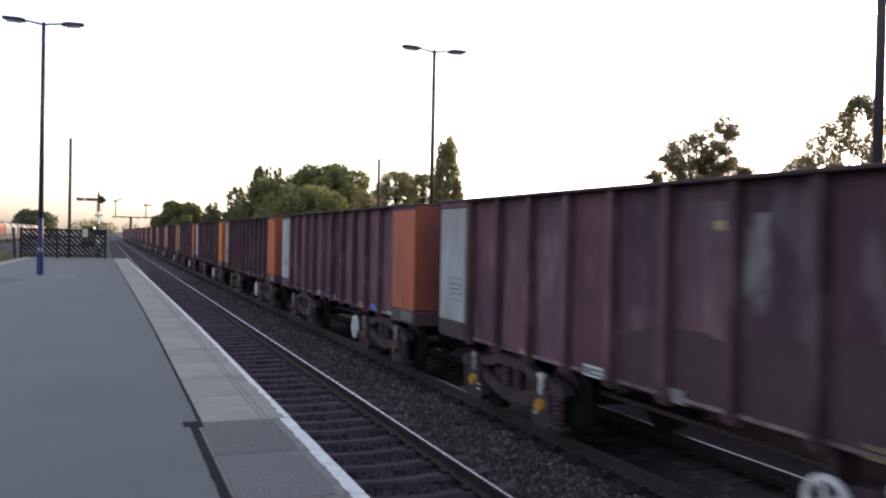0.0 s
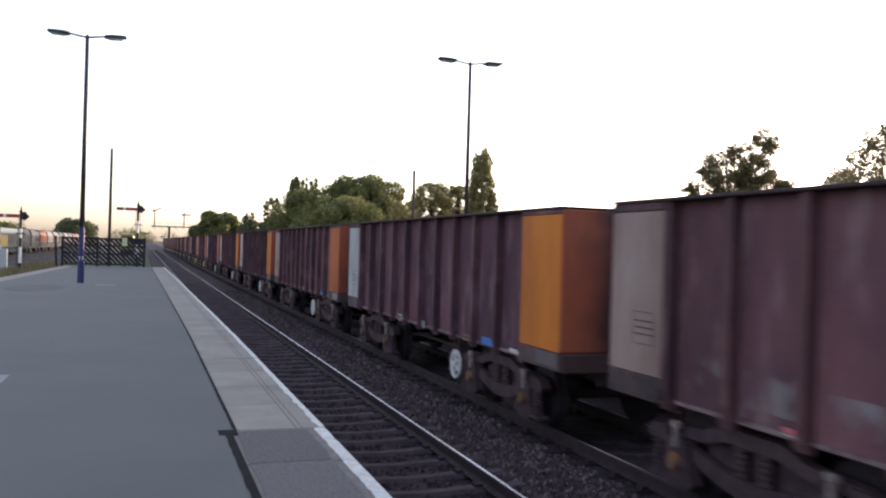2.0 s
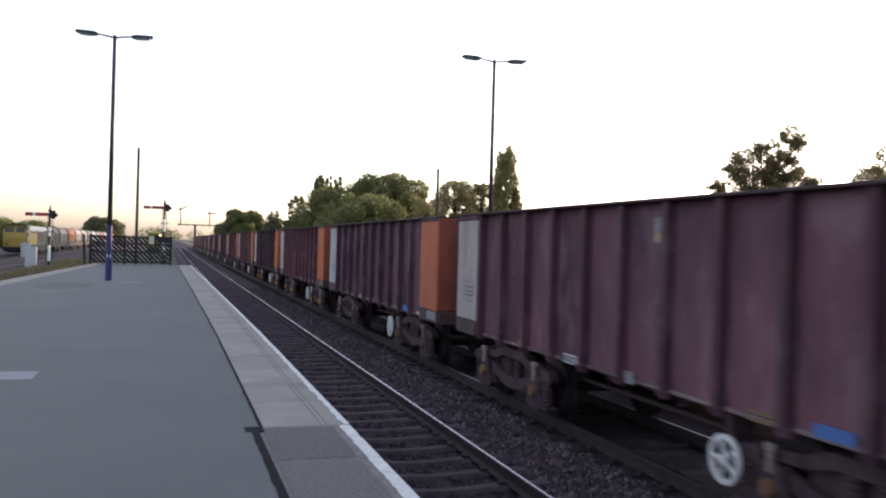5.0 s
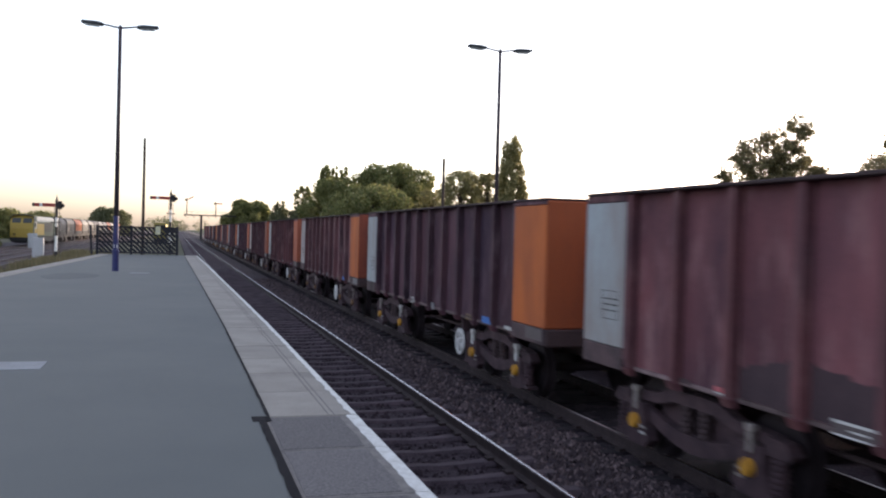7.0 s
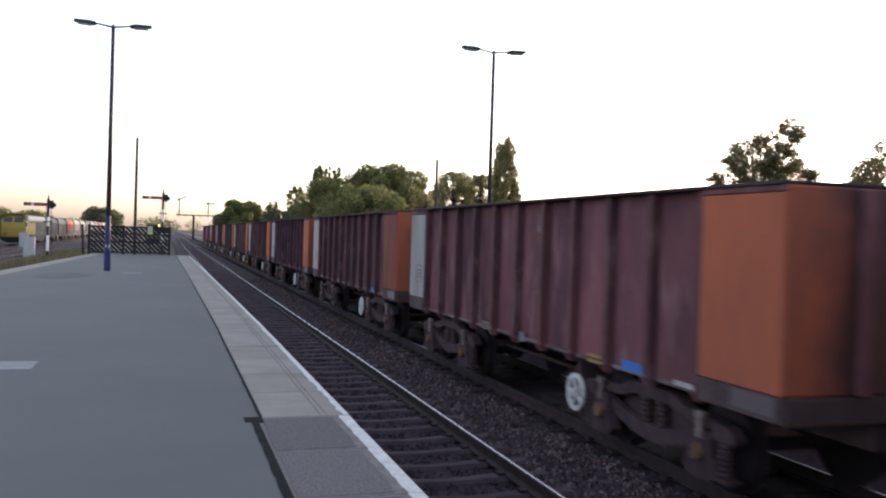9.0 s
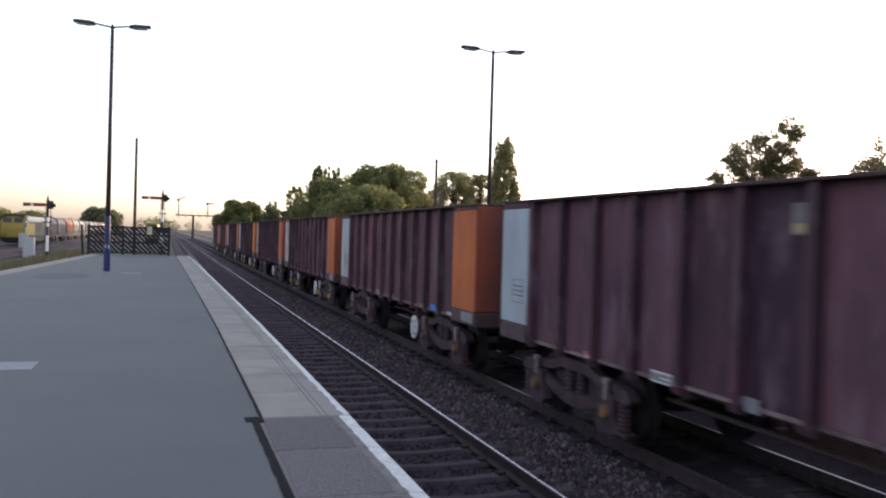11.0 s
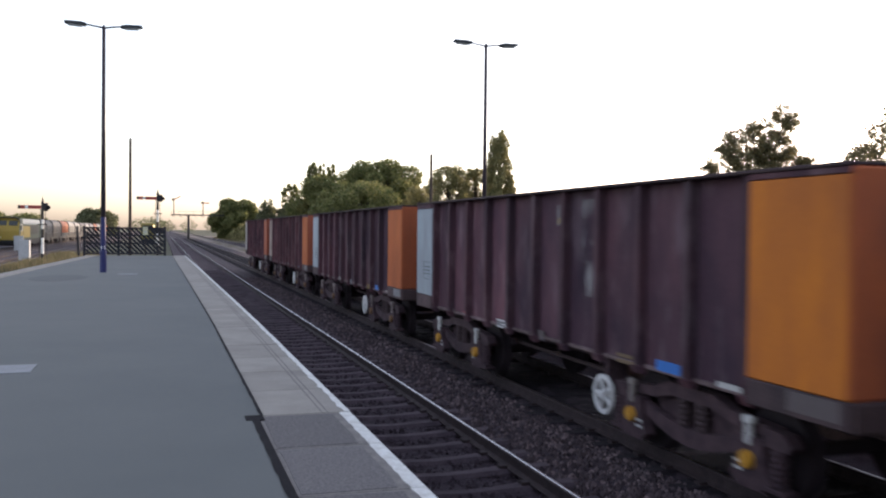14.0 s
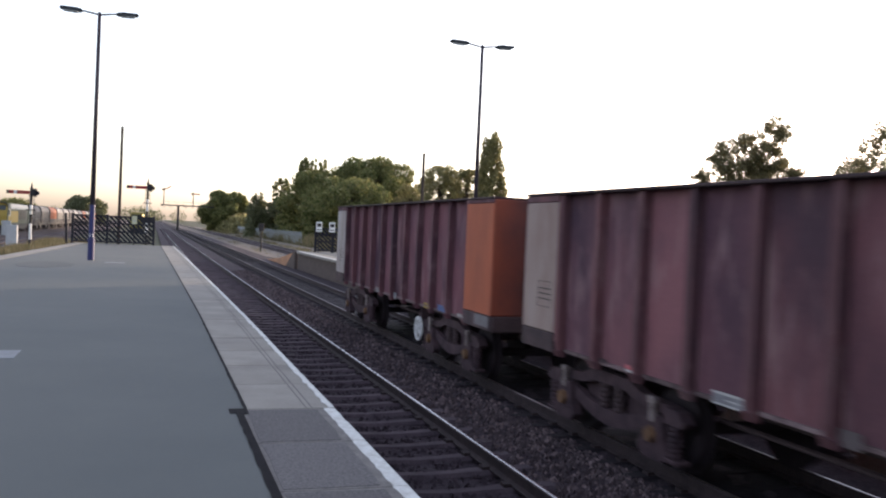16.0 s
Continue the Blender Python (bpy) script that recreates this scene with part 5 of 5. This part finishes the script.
def ore_wagon():
    w = thing("ore_wagon", "rust-brown ribbed bogie ore wagon with an orange end panel", "wagon", "moving ore wagons", pose(TRACK2, 0, RAIL_Z))
    L = BODY_L
    si = SIDE - 0.15
    bm = B()
    k = si - 0.006
    outer = [bm.verts.new((x, y, z)) for z in (SILL + 0.1, TOP - 0.02) for x, y in ((-k, -L + 0.02), (k, -L + 0.02), (k, -0.02), (-k, -0.02))]
    inner = [bm.verts.new((x, y, z)) for z in (SILL + 0.16, TOP - 0.02) for x, y in ((-k + 0.03, -L + 0.06), (k - 0.03, -L + 0.06), (k - 0.03, -0.06), (-k + 0.03, -0.06))]
    bm.faces.new(outer[3::-1]), bm.faces.new(inner[0:4])
    for i in range(4):
        j = (i + 1) % 4
        bm.faces.new((outer[i], outer[j], outer[j + 4], outer[i + 4]))
        bm.faces.new((inner[j], inner[i], inner[i + 4], inner[j + 4]))
        bm.faces.new((outer[i + 4], outer[j + 4], inner[j + 4], inner[i + 4]))
    part("body", bm, BODY, w, "rust-brown steel box body")
    sheet = mesh_of("side_sheet", box(B(), -0.004, 0.002, -0.987 / 2 + 0.004, 0.987 / 2 - 0.004, SILL + 0.01, TOP - 0.036), SHEET)
    for s in (-1, 1):
        for y in RIBS[:-1]:
            part("side_sheet", sheet, None, w, "", pose(s * si, y - 0.4935, 0, 0, 0, 0 if s > 0 else 180))
    rib_bm = prism(B(), [(0.003, SILL + 0.03), (0.003, TOP - 0.032), (0.115, TOP - 0.032), (0.12, TOP - 0.25), (0.12, SILL + 0.14), (0.09, SILL + 0.03)], "y", -0.055, 0.055)
    rib = mesh_of("rib", rib_bm, RIB)
    for s in (-1, 1):
        for y in RIBS:
            part("rib", rib, None, w, "", pose(s * si, y, 0, 0, 0, 0 if s > 0 else 180))
    foot = mesh_of("rib_foot", prism(B(), [(0.02, SILL + 0.027), (0.135, SILL + 0.027), (0.09, SILL - 0.06), (0.02, SILL - 0.06)], "y", -0.08, 0.08), RIB)
    ledge = mesh_of("sheet_edge", box(B(), 0.0025, 0.035, -0.987 / 2 + 0.075, 0.987 / 2 - 0.075, SILL + 0.005, SILL + 0.045), FOOT)
    for s in (-1, 1):
        for y in RIBS:
            part("rib_foot", foot, None, w, "", pose(s * si, y, 0, 0, 0, 0 if s > 0 else 180))
        part("sill", box(B(), *sorted((s * (si - 0.08), s * (si - 0.012))), -L, 0, SILL - 0.02, SILL + 0.12, 0.01), SILL_GREY, w)
        for y in RIBS[:-1]:
            part("sheet_edge", ledge, None, w, "", pose(s * si, y - 0.4935, 0, 0, 0, 0 if s > 0 else 180))
    bm = B()
    for s in (-1, 1):
        box(bm, min(s * (si - 0.05), s * (SIDE + 0.01)), max(s * (si - 0.05), s * (SIDE + 0.01)), -L, 0, TOP - 0.035, TOP, 0.008)
    box(bm, -si + 0.05, si - 0.05, -0.07, 0.0, TOP - 0.03, TOP, 0.008)
    box(bm, -si + 0.05, si - 0.05, -L, -L + 0.07, TOP - 0.03, TOP, 0.008)
    part("top_rim", bm, RIM, w, "dark dusty top rim")
    part("ore_load", box(B(), -si + 0.05, si - 0.05, -L + 0.1, -0.1, SILL + 0.2, TOP - 0.35), ORE, w, "dark ore residue")
    # end panels
    for s in (-1, 1):
        x0, x1 = sorted((s * si, s * (si + 0.14)))
        part("panel_header", box(B(), x0, x1, -1.02, 0.0, TOP - 0.125, TOP - 0.036, 0.008), RIB, w)
        part("panel_header", box(B(), x0, x1, -L, RIBS[-1] - 0.06, TOP - 0.095, TOP - 0.036, 0.008), RIB, w)
        part("rear_panel", box(B(), x0, x1, -1.02, 0.0, SILL + 0.24, TOP - 0.13, 0.012), GREYS[0], w, "pale painted rear side panel")
        part("rear_skirt", box(B(), x0, x1, -1.02, 0.0, SILL - 0.02, SILL + 0.235, 0.01), SILL_GREY, w)
        part("front_panel", box(B(), x0, x1, -L, RIBS[-1] - 0.06, SILL + 0.22, TOP - 0.10, 0.012), ORANGES[0], w, "orange painted front side panel")
        part("front_skirt", box(B(), x0, x1, -L, RIBS[-1] - 0.06, SILL - 0.02, SILL + 0.215, 0.01), SILL_GREY, w)
        xo = s * (si + 0.143)
        xa, xb = sorted((xo, xo - s * 0.003))
        bm = B()
        for k, zz in enumerate((1.90, 1.80, 1.73, 1.66, 1.56)):
            yy = -0.88
            while yy < -0.52:
                step = (0.4, 0.10, 0.16, 0.07, 0.4)[k]
                box(bm, xa, xb, yy, min(yy + step, -0.5), zz, zz + (0.007 if k in (0, 4) else 0.016))
                yy += step + 0.03
        for yy in (-0.895, -0.49):
            box(bm, xa, xb, yy, yy + 0.006, 1.56, 1.907)
        part("lettering", bm, INK, w, "rows of small black lettering")
        part("data_plate", box(B(), xa, xb + 0.001, -L + 0.06, -L + 0.68, SILL + 0.03, SILL + 0.20), PLATE, w, "grey data plate")
        part("blue_label", box(B(), min(s * (si + 0.036), s * (si + 0.040)), max(s * (si + 0.036), s * (si + 0.040)), -L + 2.48, -L + 2.95, SILL + 0.025, SILL + 0.14), BLUE, w, "blue painted label")
        part("yellow_label", box(box(B(), min(s * (si + 0.036), s * (si + 0.040)), max(s * (si + 0.036), s * (si + 0.040)), -L + 3.36, -L + 3.84, SILL + 0.06, SILL + 0.10), min(s * (si + 0.036), s * (si + 0.040)), max(s * (si + 0.036), s * (si + 0.040)), -L + 3.36, -L + 3.84, SILL - 0.01, SILL + 0.03), TRACK_YELLOW, w)
        part("red_label", box(B(), min(s * (si + 0.036), s * (si + 0.040)), max(s * (si + 0.036), s * (si + 0.040)), -2.98, -2.76, SILL + 0.05, SILL + 0.10), RED_LABEL, w, "red and white label")
        part("label_edge", box(B(), min(s * (si + 0.036), s * (si + 0.040)), max(s * (si + 0.036), s * (si + 0.040)), -2.98, -2.76, SILL + 0.028, SILL + 0.045), TAB_WHITE, w)
        xs0, xs1 = sorted((s * (si + 0.034), s * (si + 0.040)))
        nb = part("number_board", box(B(), xs0, xs1, -4.95, -4.42, SILL - 0.01, SILL + 0.115), PLATE, w, "grimy number board with white edges")
        xs2, xs3 = sorted((s * (si + 0.0405), s * (si + 0.043)))
        part("tare_label", box(B(), xs0, xs1, -L + 1.42, -L + 1.82, SILL + 0.03, SILL + 0.085), TAB_WHITE, w, "smeared white label")
        bm = box(B(), xs2, xs3, -4.95, -4.42, SILL + 0.092, SILL + 0.115)
        box(bm, xs2, xs3, -4.95, -4.42, SILL - 0.01, SILL + 0.006)
        box(bm, xs2, xs3, -4.82, -4.62, SILL + 0.04, SILL + 0.055)
        part("white_edging", bm, TAB_WHITE, nb)
        part("frame_plate", box(B(), xs0, xs1, -2.3, -2.12, SILL + 0.03, SILL + 0.08), SILL_GREY, w)
        part("square_plate", box(B(), xs0, xs1, -6.3, -6.02, SILL - 0.025, SILL + 0.115), PLATE, w, "square grey plate")
    part("load_plate", box(B(), -si - 0.008, -si - 0.003, -6.86, -6.62, 2.62, 2.90), PLATE, w, "small pale square plate")
    part("plate_band", box(B(), -si - 0.011, -si - 0.0085, -6.84, -6.64, 2.64, 2.72), LABEL_FADED, w, "faded yellow band")
    part("front_end", box(B(), -si - 0.135, si + 0.135, -L - 0.035, -L - 0.002, SILL + 0.22, TOP - 0.036, 0.02), SHADED_SOOTY_ENDS[2], w, "end sheet in orange darkened for shade, sooty in the middle")
    for s in (-1, 1):
        part("end_post", box(B(), *sorted((s * 0.42, s * 0.56)), -L - 0.12, -L - 0.036, SILL + 0.22, TOP - 0.05, 0.015), BODY, w, "sooty upright on the end sheet")
    part("front_beam", box(B(), -si - 0.12, si + 0.12, -L - 0.06, -L - 0.003, SILL - 0.04, SILL + 0.215, 0.02), RIM, w)
    part("rear_end", box(B(), -si - 0.135, si + 0.135, 0.002, 0.035, SILL + 0.22, TOP - 0.036, 0.02), BODY, w)
    part("rear_beam", box(B(), -si - 0.12, si + 0.12, 0.003, 0.06, SILL - 0.04, SILL + 0.215, 0.02), RIM, w)
    part("centre_sill", box(B(), -0.3, 0.3, -L, 0, SILL - 0.3, SILL + 0.05, 0.02), RIM, w, "heavy underframe beam")
    bm = box(B(), -0.13, 0.13, 0.06, 0.66, 0.78, 1.02, 0.03)
    box(bm, -0.2, 0.2, 0.42, 0.64, 0.74, 1.06, 0.05)
    part("coupler", bm, BOGIE, w, "knuckle coupler")
    bm = box(B(), -0.13, 0.13, -L - 0.62, -L - 0.06, 0.78, 1.02, 0.03)
    part("coupler", bm, BOGIE, w, "knuckle coupler")
    bm = tube(B(), (0.45, -5.4, 0.72), (0.45, -6.6, 0.72), 0.2, 0.2, 14)
    part("air_tank", bm, RIM, w, "brake air reservoir")
    part("brake_rod", tube(B(), (-0.5, -3.6, 0.62), (-0.5, -7.6, 0.62), 0.03, 0.03, 6), RIM, w)
    part("hand_brake_wheel", spoked_wheel(), BRAKE_WHITE, w, "white spoked hand brake wheel", pose(-1.2, -L + 4.17, 0.54))
    part("brake_bracket", box(B(), -1.17, -0.9, -L + 4.13, -L + 4.21, 0.44, 0.98, 0.01), BOGIE, w)
    wheels = bogie(w, -2.2) + bogie(w, -L + 2.48)
    return w, wheels


WAGON, WHEELS = ore_wagon()
# paint of each wagon in running order: front panel, front end, rear panel
PAINT = [(2, 2, 2), (2, 2, 0), (1, 2, 0), (0, 2, 2), (3, 1, 0), (0, 2, 2), (3, 2, 1), (3, 3, 1), (1, 2, 0), (0, 2, 0), (0, 3, 0), (0, 2, 1), (1, 1, 0), (2, 1, 1),
         (1, 2, 3), (0, 2, 0), (0, 2, 1), (0, 2, 2), (3, 0, 3), (0, 3, 3), (0, 1, 2), (1, 2, 1)]
# overall tone of each wagon's steel, from reddish to blue-black
TONE = [(1.14, 1.12, 1.12), (1.16, 1.14, 1.22), (1.14, 1.12, 1.22), (1.16, 1.12, 1.12), (1.08, 1.01, 1.1), (1.14, 1.07, 1.12), (0.98, 0.95, 1.07), (1.01, 0.96, 1.09),
        (0.9, 0.89, 1.04), (1.44, 1.18, 1.18), (0.99, 0.93, 1.04), (1.44, 1.35, 1.32), (1.26, 1.07, 1.07), (0.92, 0.84, 0.89), (0.86, 0.84, 0.96), (1.14, 1.07, 1.12),
        (1.14, 1.14, 1.18), (0.98, 0.96, 1.1), (0.99, 0.95, 1.04), (1.04, 0.99, 1.06), (1.31, 1.22, 1.22), (1.31, 1.18, 1.24)]
# faded painted patches: wagon, place along it, lower and upper height, width
CHALKED = [(3, -1.3, 1.16, 1.6, 0.7), (3, -2.3, 1.16, 1.5, 0.7), (3, -3.3, 1.16, 1.45, 0.6), (1, -6.9, 1.85, 2.78, 0.5), (8, -6.6, 1.6, 2.8, 0.3), (11, -6.5, 1.5, 2.8, 0.5), (11, -4.4, 1.4, 2.4, 0.4), (12, -6.4, 1.7, 2.7, 0.3), (15, -5.6, 1.5, 2.8, 0.3),
           (18, -7.3, 1.7, 2.95, 0.35), (4, -6.3, 1.7, 2.7, 0.25), (19, -5.7, 1.6, 2.7, 0.3), (21, -5.6, 1.9, 2.9, 0.25)]


# wagons whose forward bays were replated in darker steel, and where that begins
REPLATED = {1: -6.5, 3: -4.5, 10: -3.0, 15: -6.0, 18: -4.8, 19: -4.5}


def repaint(w, o, e, g, tone, dark_from):
    for c in w.children:
        kind = c.name.split(".")[0]
        m = {"front_panel": ORANGES[o], "front_end": SHADED_SOOTY_ENDS[e], "rear_panel": GREYS[g]}.get(kind)
        dark = kind in ("side_sheet", "rib") and c.location.y < dark_from
        c.color = (*(a * b for a, b in zip(tone, (0.76, 0.83, 0.84) if dark else (1, 1, 1))), 1)
        if m:
            c.material_slots[0].link = "OBJECT"
            c.material_slots[0].material = m


FRESH = (1, 9, 10, 16, 18)


def dull_bogies(w):
    """Most wagons carry faded caps and tubes on their axle boxes."""
    for c in w.children_recursive:
        m = {"axle_cap": DULL_CAP, "damper": DULL_TUBE, "stripe": BOGIE}.get(c.name.split(".")[0])
        if m:
            c.material_slots[0].link = "OBJECT"
            c.material_slots[0].material = m


def train_y(t, k):
    """Where the rear end of wagon k stands along the line at t seconds."""
    return 13.287 - 15.672 * t - 0.0325 * t * t + PITCH * k


WAGONS = [WAGON] + [copy_thing(WAGON, pose(TRACK2, 0, RAIL_Z)) for _ in range(COUNT - 1)]
for i, w in enumerate(WAGONS):
    repaint(w, *PAINT[i], TONE[i], REPLATED.get(i, -99.0))
    if i not in FRESH:
        dull_bogies(w)
    else:
        for c in w.children_recursive:
            if c.name.startswith("white_edging"):
                c.material_slots[0].link = "OBJECT"
                c.material_slots[0].material = BRAKE_WHITE
for i, y, z0, z1, wide in CHALKED:
    part("faded_marking", box(B(), -SIDE + 0.140, -SIDE + 0.145, y - 0.25 - wide / 2, y - 0.25 + wide / 2, z0, z1), CHALK, WAGONS[i], "worn white painted marking")


# sooty lower plating with a ragged upper edge on the worn wagons: wagon, first and last bay, height
SOOT_STAIN = mat("sooty_lower_plating", (0.068, 0.045, 0.053), (0.040, 0.029, 0.036), 0.75, scale=1.5, fine=26, bump=0.1, stain=1.0, spec=0.13, streak=0.4, grain=0.08)
rgp = random.Random(77)
for i, b0, b1, high in ((9, 2, 8, 0.47), (1, 4, 9, 0.8)):
    tall = high * 0.6
    for y in RIBS[b0:b1 + 1]:
        after = high * rgp.uniform(0.7, 1.1)
        edge = [(-0.42 + 0.84 * j / 12, SILL + 0.05 + after + (tall - after) * j / 12 + rgp.uniform(-0.03, 0.03)) for j in range(13)]
        tall = after
        part("sooty_plating", prism(B(), [(-0.42, SILL + 0.05), (0.42, SILL + 0.05)] + edge[::-1], "x", -0.003, 0.0035), SOOT_STAIN, WAGONS[i], "soot-darkened lower plating", pose(-SIDE + 0.1435, y - 0.4935, 0))


def motions():
    times = [k * 0.5 for k in range(33)]
    for i, w in enumerate(WAGONS):
        walk(w, [(t, pose(TRACK2, train_y(t, i - 1), RAIL_Z)) for t in times])
    # the wheelsets roll without slipping; alike wheelsets share one turn
    steps = [k / 30 for k in range(481)]
    for j in range(4):
        first = WHEELS[j]
        y, z = first.location.y, first.location.z
        walk(first, [(t, pose(0, y, z, math.degrees((train_y(0, 0) - train_y(t, 0)) / 0.46))) for t in steps])
        for w in WAGONS[1:]:
            for o in w.children_recursive:
                if o.name.startswith("wheelset") and abs(o.location.y - y) < 0.01:
                    o.rotation_mode = "QUATERNION"
                    o.animation_data_create()
                    o.animation_data.action = first.animation_data.action
                    o.animation_data.action_slot = first.animation_data.action_slot


motions()
